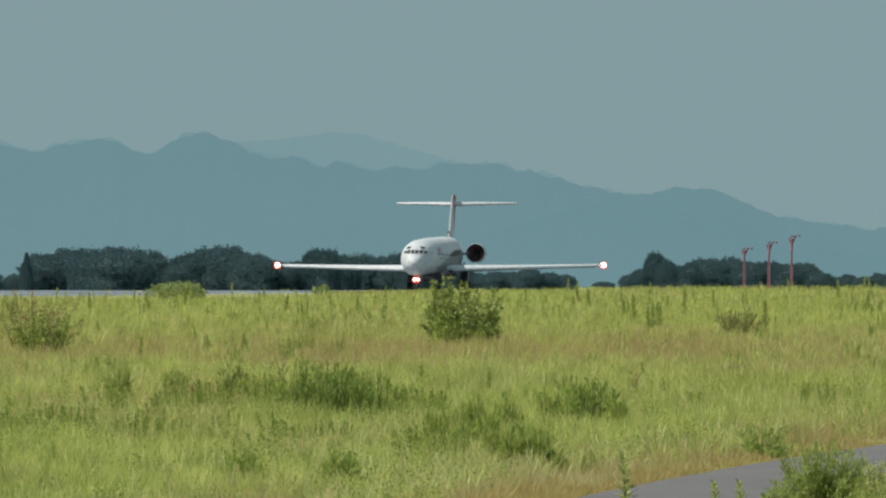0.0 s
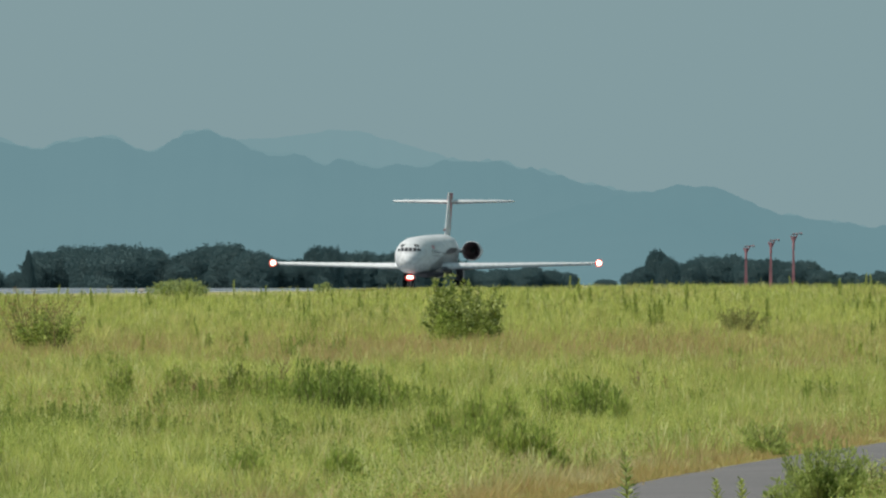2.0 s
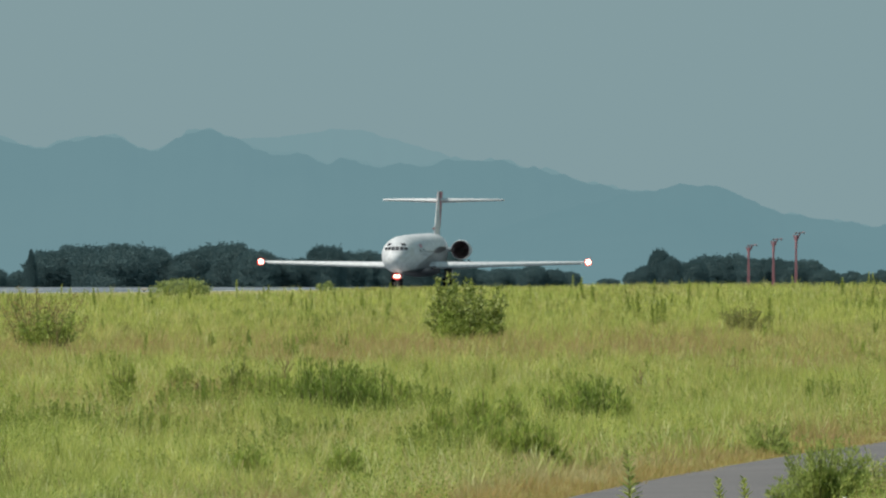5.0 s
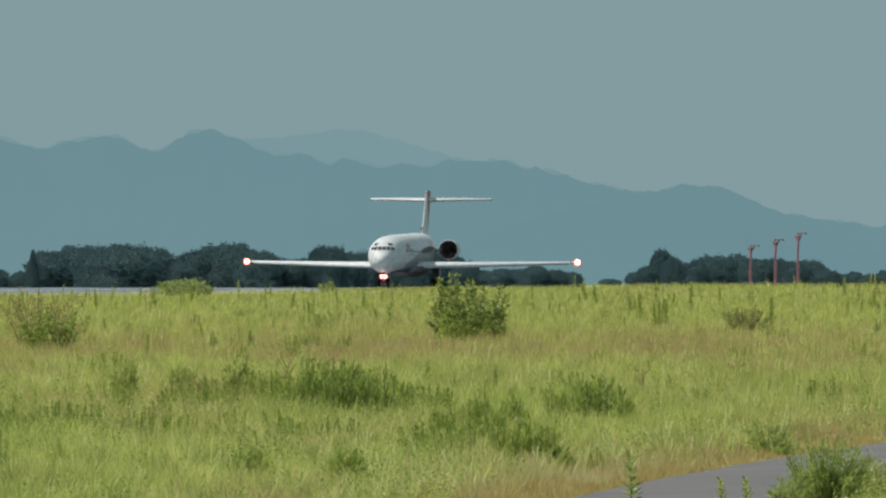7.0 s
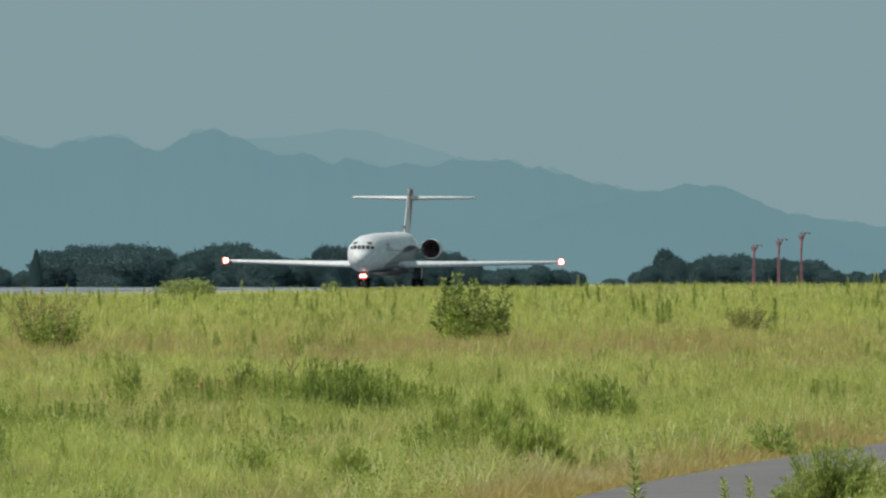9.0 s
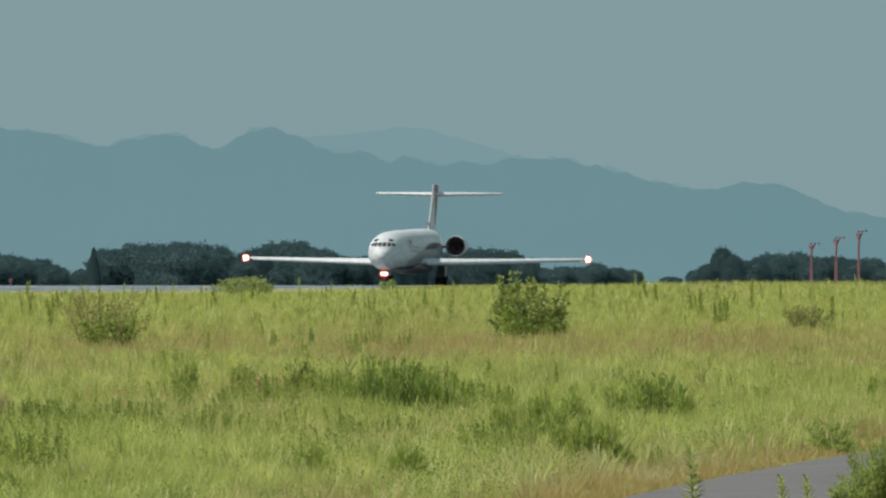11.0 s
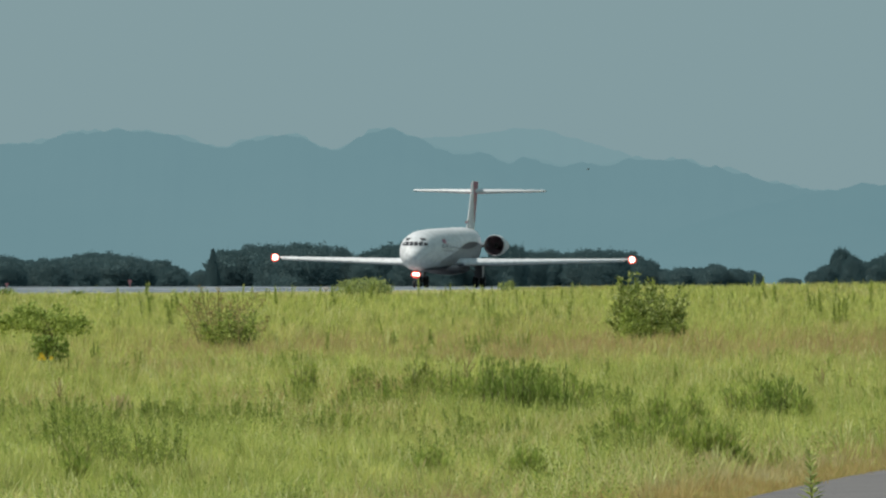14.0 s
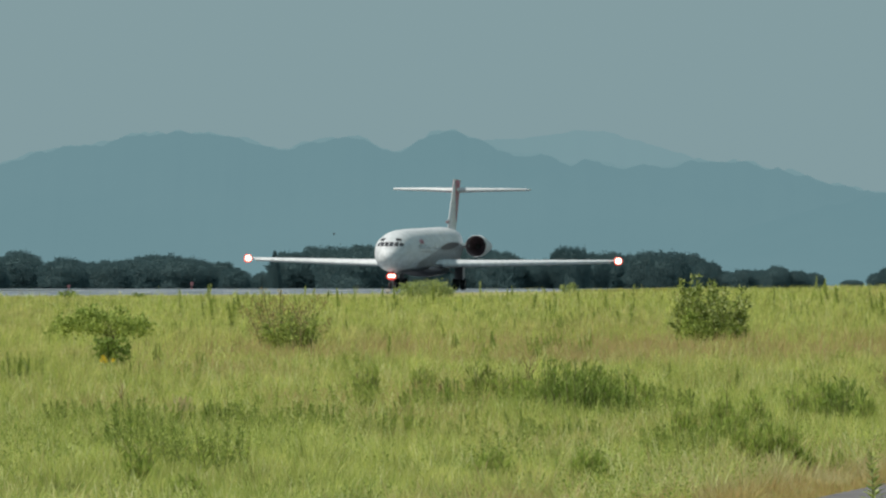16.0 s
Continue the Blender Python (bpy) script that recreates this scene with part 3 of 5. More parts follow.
        part("intake_lip", revolve([(32.95, 0.885), (32.72, 0.892), (32.585, 0.905), (32.58, 0.918), (32.66, 0.945), (32.85, 0.968)], ex, ez), M_MIDGREY, nac, "thin grey metal intake lip")
        part("intake_duct", revolve([(32.70, 0.895), (33.2, 0.87), (34.3, 0.85), (34.3, 0.05)], ex, ez), M_INLET, nac, "dark intake duct")
        part("spinner", revolve([(33.7, 0.02), (33.85, 0.12), (34.1, 0.2), (34.28, 0.25)], ex, ez, 16), M_STEEL, nac)
        for k in range(18):
            a = 2 * math.pi * k / 18
            bm = bmesh.new()
            u, v = Vector((math.cos(a), 0, math.sin(a))), Vector((-math.sin(a), 0, math.cos(a)))
            c = Vector((ex, NOSE_Y + 34.15, ez))
            pts = [c + u * 0.22 - v * 0.05 + Vector((0, -0.06, 0)), c + u * 0.77 - v * 0.11 + Vector((0, -0.04, 0)), c + u * 0.77 + v * 0.06 + Vector((0, 0.06, 0)), c + u * 0.22 + v * 0.03 + Vector((0, 0.06, 0))]
            f = bm.faces.new([bm.verts.new(p) for p in pts])
            bmesh.ops.solidify(bm, geom=[f], thickness=0.015)
            part("fan_blade", bm, M_INLET, nac, smooth=False)
        part("exhaust_nozzle", revolve([(39.0, 0.49), (39.8, 0.45), (39.8, 0.41), (38.9, 0.43)], ex, ez), M_STEEL, nac)
        part("pylon", wing_mesh([(1.2, 33.6, 5.2, 0.09, 3.82), (2.2, 33.9, 4.6, 0.09, 3.80)], sg), M_GREY, nac)

    # fin, tailplane
    def fin_ring(z, grow=0.0, f0=0.0):
        u = (z - 4.6) / (8.75 - 4.6)
        le, c = 35.6 + 3.5 * u, 5.2 - 1.0 * u
        pts = []
        for s, h in aerofoil(le, c, 0.085 - 0.012 * u):
            f = (s - le) / c
            if f0:
                s = max(s, le + f0 * c)
            pts.append((h / 1.1 + math.copysign(grow, h), NOSE_Y + s, z))
        return pts
    bm = bmesh.new()
    loft(bm, [fin_ring(z) for z in (4.75, 5.5, 6.6, 7.7, 8.84, 9.4, 9.62)])
    fin = part("fin", bm, M_WHITE, plane, "white tail fin with a red flash")
    for sg in (-1, 1):
        bm = bmesh.new()
        grid = []
        for z in np.linspace(5.9, 9.56, 14):
            u = (z - 4.6) / 4.15
            le, c = 35.6 + 3.5 * u, 5.2 - 1.0 * u
            v = (z - 5.9) / 3.66
            start = 0.72 * (1 - v) ** 1.4 + 0.05
            row = []
            for f in np.linspace(start, 0.99, 9):
                t = 5 * (0.085 - 0.012 * u) * c * (0.2969 * math.sqrt(f) - 0.126 * f - 0.3516 * f * f + 0.2843 * f ** 3 - 0.1015 * f ** 4)
                row.append(bm.verts.new((sg * (t + 0.012), NOSE_Y + le + f * c, z)))
            grid.append(row)
        for a, b in zip(grid, grid[1:]):
            for i in range(8):
                bm.faces.new((a[i], a[i + 1], b[i + 1], b[i]) if sg > 0 else (a[i], b[i], b[i + 1], a[i + 1]))
        bmesh.ops.solidify(bm, geom=bm.faces[:], thickness=0.015)
        part("red_flash", bm, M_RED, fin, "red painted sweep on the fin")
    bm = bmesh.new()
    loft(bm, [[(hw * math.cos(a), NOSE_Y + s, 8.74 + hh * math.sin(a)) for a in np.linspace(0, 2 * math.pi, 14, endpoint=False)] for s, hw, hh in ((39.3, 0.04, 0.05), (39.8, 0.15, 0.15), (41.5, 0.24, 0.22), (43.6, 0.22, 0.20), (45.6, 0.10, 0.10), (46.4, 0.03, 0.03))])
    part("fin_fairing", bm, M_WHITE, plane, "white rounded fairing where fin and tailplane meet")
    for sg in (-1, 1):
        part("tailplane", wing_mesh([(0.0, 40.9, 4.2, 0.11, 8.66), (3.0, 42.5, 3.0, 0.115, 8.73), (5.85, 44.1, 1.7, 0.13, 8.77), (6.05, 44.5, 1.0, 0.12, 8.77)], sg), M_WHITE, plane)
    bm = bmesh.new()
    tube(bm, (-0.10, NOSE_Y + 36.3, 5.90), (-0.06, NOSE_Y + 37.6, 5.90), 0.12, 0.15, 14)
    part("fin_intake", bm, M_INLET, fin, "dark round air intake at the fin's foot")

    # landing gear
    gear = thing("nose_gear", Matrix(), "", "")
    for key in list(gear.keys()):
        del gear[key]
    gear.parent = plane
    bm = bmesh.new()
    tube(bm, (0, NOSE_Y + 3.1, 2.0), (0, NOSE_Y + 3.0, 0.36), 0.10, 0.08)
    tube(bm, (0, NOSE_Y + 4.4, 1.9), (0, NOSE_Y + 3.05, 0.9), 0.05)
    tube(bm, (-0.24, NOSE_Y + 3.0, 0.34), (0.24, NOSE_Y + 3.0, 0.34), 0.05)
    part("strut", bm, M_STEEL, gear)
    for sg in (-1, 1):
        bm = bmesh.new()
        box(bm, (sg * 0.36, NOSE_Y + 3.9, 1.25), (0.04, 1.5, 0.5), 0.01)
        part("gear_door", bm, M_DARKGREY, gear)
        wheels.append((wheel_part("wheel", gear, sg * 0.20, 3.0, 0.34, 0.17), 0.34))
    twin_lamp("taxi_lamp", plane, -0.02, NOSE_Y + 2.75, 1.18, 0.27)
    for sg in (-1, 1):
        g = new("main_gear")
        g.parent = plane
        bm = bmesh.new()
        tube(bm, (sg * 2.54, NOSE_Y + 25.4, 2.3), (sg * 2.54, NOSE_Y + 25.6, 0.5), 0.15, 0.12)
        tube(bm, (sg * 1.2, NOSE_Y + 25.4, 1.9), (sg * 2.5, NOSE_Y + 25.5, 1.2), 0.07)
        tube(bm, (sg * 2.54 - 0.45, NOSE_Y + 25.6, 0.52), (sg * 2.54 + 0.45, NOSE_Y + 25.6, 0.52), 0.08)
        part("strut", bm, M_STEEL, g)
        bm = bmesh.new()
        box(bm, (sg * 2.92, NOSE_Y + 25.2, 1.48), (0.07, 1.4, 1.25), 0.02)
        box(bm, (sg * 2.56, NOSE_Y + 25.1, 1.45), (0.74, 0.06, 1.10), 0.02)
        part("gear_door", bm, M_DARKGREY, g)
        for d in (-0.33, 0.33):
            wheels.append((wheel_part("wheel", g, sg * 2.54 + d, 25.6, 0.52, 0.44), 0.52))
    return plane


wheels = []
airliner = build_airliner()


# ---- far trees ----
def crown_mesh(seed, kind):
    """A crown one metre high and wide: a deep loose shell of leaf clumps round a core, knobbly on top and full to the ground."""
    rng = np.random.default_rng(seed)
    off = Vector((seed * 3.1, seed * 1.7, seed * 0.9))

    def hull(t, p):
        d = Vector((math.sin(t) * math.cos(p), math.sin(t) * math.sin(p), math.cos(t)))
        if kind == "cone":
            f = 0.5 + 0.5 * math.cos(t)
            w = 0.42 * (1 - f) ** 0.8 + 0.03 + 0.05 * noise.noise(d * 6 + off)
            return np.array((w * math.cos(p), w * math.sin(p), f))
        n = 0.26 * noise.noise(d * 1.6 + off) + 0.20 * noise.noise(d * 4.2 + off) + 0.13 * noise.noise(d * 9.0 + off) + 0.09 * noise.noise(d * 19.0 + off)
        k = 1.0 + n
        z = 0.46 + 0.52 * k * d.z
        sn = max(math.sqrt(d.x * d.x + d.y * d.y), 1e-4)
        flare = 0.5 * k * (sn ** 0.85 if d.z > 0 else 0.82 + 0.18 * sn)
        return np.array((flare * math.cos(p), flare * math.sin(p), max(z, 0.0)))

    quads = []
    nt, npp = 10, 14
    for j in range(nt):
        for i in range(npp):
            quads.append([hull(math.pi * jj / nt, 2 * math.pi * ii / npp) * np.array((0.82, 0.82, 0.88)) for jj, ii in ((j, i), (j, i + 1), (j + 1, i + 1), (j + 1, i))])
    for _ in range(13000):
        t, p = math.acos(rng.uniform(-0.97, 1)), rng.uniform(0, 2 * math.pi)
        c = hull(t, p)
        k = rng.uniform(0.86, 1.02)
        c = c * np.array((k, k, 0.25 + 0.75 * k)) + rng.normal(size=3) * 0.008
        c[2] = max(c[2], 0.0)
        # clumps stand in upright sheets that dodge the sun, for a flat hazy tone
        u, v = np.array((1.0, 0.0, 0.0)) + rng.normal(size=3) * 0.22, np.array((0.0, 0.0, 1.0)) + rng.normal(size=3) * 0.22
        u /= np.linalg.norm(u)
        v -= u * v.dot(u)
        v /= np.linalg.norm(v)
        e = rng.uniform(0.008, 0.020)
        quads.append([c - u * e, c - v * e * 0.8, c + u * e, c + v * e * 0.8])
    return np.array(quads)


def build_tree_kind(name, seed, kind):
    t = thing(name, pose(0, -900, -50), "", "")
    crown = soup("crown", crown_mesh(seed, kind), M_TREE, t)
    bm = bmesh.new()
    tube(bm, (0, 0, -0.02), (0.01, 0, 0.45), 0.035, 0.02, 7)
    for a in range(4):
        tube(bm, (0.005, 0, 0.22 + 0.05 * a), (0.2 * math.cos(a * 1.6), 0.2 * math.sin(a * 1.6), 0.45 + 0.06 * a), 0.015, 0.006, 5)
    part("trunk", bm, M_BARK, t)
    return t


TREE_KINDS = [build_tree_kind("tree", 11 + i, "round") for i in range(5)] + [build_tree_kind("conifer", 31, "cone")]
WOOD_LEFT = [(-1330, 58, 80), (-1260, 60, 74), (-1192, 62, 74), (-1110, 52, 62), (-1060, 44, 54), (-1027, 47, 50), (-985, 50, 64), (-942, 57, 84), (-905, 52, 64), (-877, 49, 54), (-835, 44, 50), (-808, 34, 38), (-776, 14, 20)]
WOOD_MIDDLE = [(-756, 26, 30), (-728, 40, 34), (-704, 60, 62), (-662, 70, 80), (-612, 70, 74), (-570, 73, 78), (-530, 67, 64), (-505, 50, 44), (-478, 40, 40), (-450, 62, 58), (-405, 72, 74), (-375, 74, 64), (-335, 63, 60), (-305, 45, 54), (-280, 47, 44),
               (-250, 50, 44), (-228, 70, 34), (-203, 70, 34), (-175, 60, 44)]
WOOD_BEHIND = [(-145, 61, 44), (-115, 57, 44), (-80, 62, 54), (-40, 62, 54), (0, 58, 50), (28, 44, 40), (62, 27, 36), (92, 31, 32), (122, 30, 34), (152, 37, 38), (186, 29, 34), (216, 25, 30), (285, 13, 28)]
WOOD_RIGHT = [(332, 26, 28), (350, 36, 28), (377, 66, 30), (396, 52, 28), (418, 42, 34), (438, 46, 36), (470, 54, 62), (508, 56, 54), (545, 48, 46), (580, 50, 46), (612, 44, 44), (637, 47, 44), (665, 30, 40), (692, 22, 34), (716, 26, 28), (745, 22, 30), (775, 27, 34), (815, 30, 44), (870, 34, 60)]


def build_woods():
    rng = np.random.default_rng(5)
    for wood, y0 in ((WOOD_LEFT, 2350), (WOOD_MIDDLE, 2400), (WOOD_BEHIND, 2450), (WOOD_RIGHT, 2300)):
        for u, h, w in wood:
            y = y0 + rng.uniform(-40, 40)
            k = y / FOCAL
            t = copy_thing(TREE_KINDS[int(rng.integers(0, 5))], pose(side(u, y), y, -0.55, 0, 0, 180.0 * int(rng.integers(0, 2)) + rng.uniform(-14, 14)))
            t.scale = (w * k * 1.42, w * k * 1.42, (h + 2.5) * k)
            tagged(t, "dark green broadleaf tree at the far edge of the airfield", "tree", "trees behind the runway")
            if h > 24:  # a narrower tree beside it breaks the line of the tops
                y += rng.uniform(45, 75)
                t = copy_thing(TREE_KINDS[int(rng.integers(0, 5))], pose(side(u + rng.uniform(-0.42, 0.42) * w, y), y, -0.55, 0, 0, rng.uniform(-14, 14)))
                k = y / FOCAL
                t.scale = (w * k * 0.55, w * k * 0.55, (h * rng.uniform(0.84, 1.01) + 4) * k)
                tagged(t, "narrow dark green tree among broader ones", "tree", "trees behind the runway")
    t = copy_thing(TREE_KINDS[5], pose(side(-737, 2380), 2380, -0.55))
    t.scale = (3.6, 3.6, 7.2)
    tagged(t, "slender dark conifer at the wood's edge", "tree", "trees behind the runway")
    for k in TREE_KINDS:
        for o in list(k.children_recursive):
            bpy.data.objects.remove(o)
        bpy.data.objects.remove(k)


build_woods()


# ---- red and white light masts ----
def build_mast(u, h, y=1500.0):
    m = thing("light_mast", pose(side(u, y), y, -0.18), "tall red light mast with a tilted lamp bar on top", "mast", "masts beyond the runway")
    for sx, sy in ((-0.13, -0.10), (0.13, -0.10), (0, 0.13)):
        bm = bmesh.new()
        tube(bm, (sx, sy, 0), (sx * 0.5, sy * 0.5, h * 0.72), 0.07, 0.05, 8)
        part("leg", bm, M_MAST, m)
    legs = [(-0.13, -0.10), (0.13, -0.10), (0, 0.13)]
    n = 7
    for j in range(n):
        z0, z1 = h * 0.72 * j / n, h * 0.72 * (j + 1) / n
        f0, f1 = 1 - 0.5 * j / n, 1 - 0.5 * (j + 1) / n
        bm = bmesh.new()
        for a, b in zip(legs, legs[1:] + legs[:1]):
            tube(bm, (a[0] * f0, a[1] * f0, z0), (b[0] * f1, b[1] * f1, z1), 0.035, seg=6)
        part("brace", bm, M_MAST, m)
    bm = bmesh.new()
    tube(bm, (0, 0, h * 0.70), (0.05, 0, h * 0.93), 0.16, 0.14, 10)
    part("upper_pole", bm, M_MAST, m)
    bm = bmesh.new()
    tube(bm, (0.05, 0, h * 0.82), (0.50, 0, h * 0.97), 0.10, 0.10, 8)
    tube(bm, (0.0, 0, h * 0.80), (-0.28, 0, h * 0.93), 0.09, 0.09, 8)
    part("fork", bm, M_MAST, m)
    bm = bmesh.new()
    tube(bm, (-0.15, 0, h * 0.955), (1.05, 0, h * 0.985), 0.06, 0.05, 8)
    part("lamp_bar", bm, M_MAST, m)
    for x in (0.0, 0.45, 0.95):
        bm = bmesh.new()
        tube(bm, (x, -0.22, h * 0.96), (x, 0.1, h * 0.975), 0.12, 0.09, 10)
        part("lamp", bm, M_STEEL, m)


for u_, h_ in ((533, 5.35), (577, 6.1), (617, 6.9)):
    build_mast(u_, h_)


# ---- runway marker ----
def build_marker(u, y):
    m = thing("runway_edge_marker", pose(side(u, y), y, float(ground_z(side(u, y), y))), "small white runway edge marker lamp on the verge", "marker")
    bm = bmesh.new()
    tube(bm, (0, 0, 0), (0, 0, 0.12), 0.06, 0.05)
    part("post", bm, M_STEEL, m)
    bm = bmesh.new()
    box(bm, (0, 0, 0.24), (0.5, 0.3, 0.22), 0.06)
    part("head", bm, M_MASTW, m)


build_marker(-537, 900)


def build_red_post(u, y, h):
    m = thing("marker_post", pose(side(u, y), y, runway_z(y) - 0.02), "small red marker post beyond the runway", "marker")
    bm = bmesh.new()
    tube(bm, (0, 0, 0), (0, 0, h * 0.6), 0.08, 0.07)
    part("post", bm, M_MAST, m)
    bm = bmesh.new()
    box(bm, (0, 0, h * 0.8), (0.42, 0.12, h * 0.4), 0.03)
    part("plate", bm, M_MAST, m)


build_red_post(-1102, 1500, 0.55)
build_red_post(-884, 1500, 0.95)


# ---- bushes and weeds ----
def leaf_quads(rng, centres, size, up=0.3, slim=0.24):
    n = len(centres)
    d = rng.normal(size=(n, 3))
    d[:, 2] = np.abs(d[:, 2]) * 0.6 + up
    d /= np.linalg.norm(d, axis=1, keepdims=True)
    s = np.cross(d, rng.normal(size=(n, 3)))
    s /= np.linalg.norm(s, axis=1, keepdims=True)
    L = size * rng.uniform(0.7, 1.3, (n, 1))
    w = L * slim
    return np.stack([centres, centres + d * L * 0.45 + s * w, centres + d * L, centres + d * L * 0.45 - s * w], 1)


def leafy_part(name, line, radii, quads, material, parent):
    """A bent stem as a part, with its foliage under it."""
    bm = bmesh.new()
    n = 5
    loft(bm, [[p + Vector((r * math.cos(2 * math.pi * i / n), r * math.sin(2 * math.pi * i / n), 0)) for i in range(n)] for p, r in zip(line, radii)], cap_start=False)
    stem = part(name, bm, M_STEM, parent, smooth=False)
    soup("foliage", quads, material, stem)
    return stem


def build_bush(name, u, y, width, height, stems, leaves, leaf, material, label, seed, flat=0.0, spread=0.9, rooted=0.5, up=0.3, slim=0.24):
    rng = np.random.default_rng(seed)
    x = side(u, y)
    b = thing(name, pose(x, y, float(ground_z(x, y))), label, "bush")
    for i in range(stems):
        a = rng.uniform(0, 2 * math.pi)
        q = width * 0.5 * spread * math.sqrt(rng.uniform(0.02, 1))
        h = height * rng.uniform(0.42 + 0.4 * flat, 1.0) * (1 - (0.45 - 0.4 * flat) * (q / (width * 0.5)) ** 2)
        tip = Vector((q * math.cos(a), q * math.sin(a), h))
        foot = Vector((tip.x * rooted + rng.normal() * 0.03, tip.y * rooted, -0.03))
        mid = foot.lerp(tip, 0.5) + Vector((tip.x * 0.12, tip.y * 0.12, height * 0.04))
        m = max(4, leaves // stems)
        t = rng.uniform(0.12 + (0.35 if flat < 0.5 else 0.72) * flat, 1.0, m) ** 0.8
        f, mi, ti = np.array(foot), np.array(mid), np.array(tip)
        p = ((1 - t) ** 2)[:, None] * f + (2 * t * (1 - t))[:, None] * mi + (t ** 2)[:, None] * ti
        p = p + rng.normal(size=(m, 3)) * np.array((width, width, height * 0.7)) * 0.04
        leafy_part("branch", [foot, mid, tip], (0.018, 0.012, 0.004), leaf_quads(rng, p, leaf, up, slim), material, b)
    return b


def build_shoots(name, u, y, width, height, shoots, leaves, leaf, material, label, seed, fan=0.55, sleeve=0.05, ragged=0.35, slim=0.26, bare=0.10, up=0.45):
    """A shrub of upright leafy shoots fanning from its foot, with gaps between them and an uneven top."""
    rng = np.random.default_rng(seed)
    x = side(u, y)
    b = thing(name, pose(x, y, float(ground_z(x, y))), label, "bush")
    for i in range(shoots):
        a = rng.uniform(0, 2 * math.pi)
        q = width * 0.5 * math.sqrt(rng.uniform(0.0, 1))
        h = height * (1 - ragged * rng.uniform(0, 1) - 0.30 * (2 * q / width) ** 2)
        tip = Vector((q * math.cos(a), q * math.sin(a), h))
        foot = Vector((tip.x * (1 - fan), tip.y * (1 - fan), -0.03))
        mid = foot.lerp(tip, 0.5) + Vector((-tip.x * 0.10, -tip.y * 0.10, 0.02))
        f, mi, ti = np.array(foot), np.array(mid), np.array(tip)
        t = bare + (1 - bare) * rng.uniform(0, 1, leaves) ** 0.85
        p = ((1 - t) ** 2)[:, None] * f + (2 * t * (1 - t))[:, None] * mi + (t ** 2)[:, None] * ti
        p = p + rng.normal(size=(leaves, 3)) * sleeve * np.array((1, 1, 0.6)) * (1.15 - 0.75 * t ** 3)[:, None]
        leafy_part("branch", [foot, mid, tip], [r * min(1.0, y / 230.0) for r in (0.016, 0.010, 0.004)], leaf_quads(rng, p, leaf, up, slim), material, b)
    return b


def build_canopy(name, u, y, width, low, high, boughs, leaves, leaf, material, label, seed):
    """A shrub whose boughs rise from a narrow foot into a flat spreading top."""
    rng = np.random.default_rng(seed)
    x = side(u, y)
    b = thing(name, pose(x, y, float(ground_z(x, y))), label, "bush")
    for i in range(boughs):
        a = rng.uniform(0, 2 * math.pi)
        q = math.sqrt(rng.uniform(0.0, 1))
        tip = Vector((width * 0.46 * q * math.cos(a), width * 0.36 * q * math.sin(a), low + (high - low) * rng.uniform(0.15, 1) * (1 - 0.35 * q * q)))
        foot = Vector((0.12 + rng.normal() * 0.04, rng.normal() * 0.04, -0.03))
        mid = Vector((foot.x + tip.x * 0.12, foot.y + tip.y * 0.12, tip.z * 0.86))
        p = np.array(tip) + rng.normal(size=(leaves, 3)) * np.array((0.085, 0.085, 0.055))
        leafy_part("branch", [foot, mid, tip], (0.006, 0.005, 0.003), leaf_quads(rng, p, leaf, 0.35, 0.30), material, b)
    return b


build_shoots("shrub", 0, 284, 0.95, 0.90, 18, 80, 0.095, M_LEAFY, "low pale green shrub leaning on a taller one", 14, 0.5, 0.07, 0.45)
build_shoots("shrub", 6, 285, 1.25, 1.84, 30, 110, 0.095, M_BUSH, "leafy green shrub with pale upright shoots in the grass", 3, 0.72, 0.048, 0.50)
build_shoots("shrub", 58, 284, 1.55, 1.50, 34, 110, 0.095, M_BUSH, "spreading leafy green shrub beside a taller one", 4, 0.70, 0.05, 0.42)
build_bush("shrub", 50, 283.4, 1.5, 0.72, 26, 1900, 0.085, M_DENSE, "dark low growth at a shrub's foot", 15)
build_shoots("shrub", -726, 262, 2.30, 1.50, 40, 88, 0.065, M_BUSH_DRY, "sparse olive shrub with thin brownish twigs", 5, 0.55, 0.075, 0.62, 0.22, 0.15)
build_bush("shrub", -702, 261, 1.6, 0.98, 26, 1900, 0.075, M_FORB, "low green shrub among thin brownish twigs", 25, 0.2)
build_canopy("shrub", -1042, 215, 1.75, 0.66, 1.08, 40, 62, 0.075, M_LEAFY, "flat-topped bright green shrub on a narrow foot", 6)
build_shoots("shrub", -1026, 213, 0.62, 0.80, 16, 60, 0.075, M_WEED, "low dark shrub under a flat-topped shrub", 7, 0.4, 0.05)
build_shoots("shrub", 525, 309, 1.6, 0.80, 34, 60, 0.065, M_OLIVE, "low olive shrub in the rough grass", 8, 0.6, 0.06, 0.35, 0.2, 0.1)
build_bush("shrub", -470, 700, 3.7, 1.15, 60, 3600, 0.13, M_PALE, "low rounded pale green bush near the runway", 9, 0.0, 0.9, 0.8)
build_bush("shrub", -215, 720, 1.6, 0.8, 14, 500, 0.14, M_PALE, "small pale green bush near the runway", 10)
build_shoots("shrub", 668, 88, 0.42, 0.30, 30, 70, 0.05, M_WEED, "low dark weeds inside a feathery bush", 28, 0.4, 0.026, 0.4, 0.10, 0.0, 0.9)
build_shoots("shrub", 664, 88, 0.74, 0.56, 62, 90, 0.048, M_FEATHER, "feathery weed bush at the asphalt path's edge", 12, 0.5, 0.024, 0.55, 0.09, 0.05, 0.9)
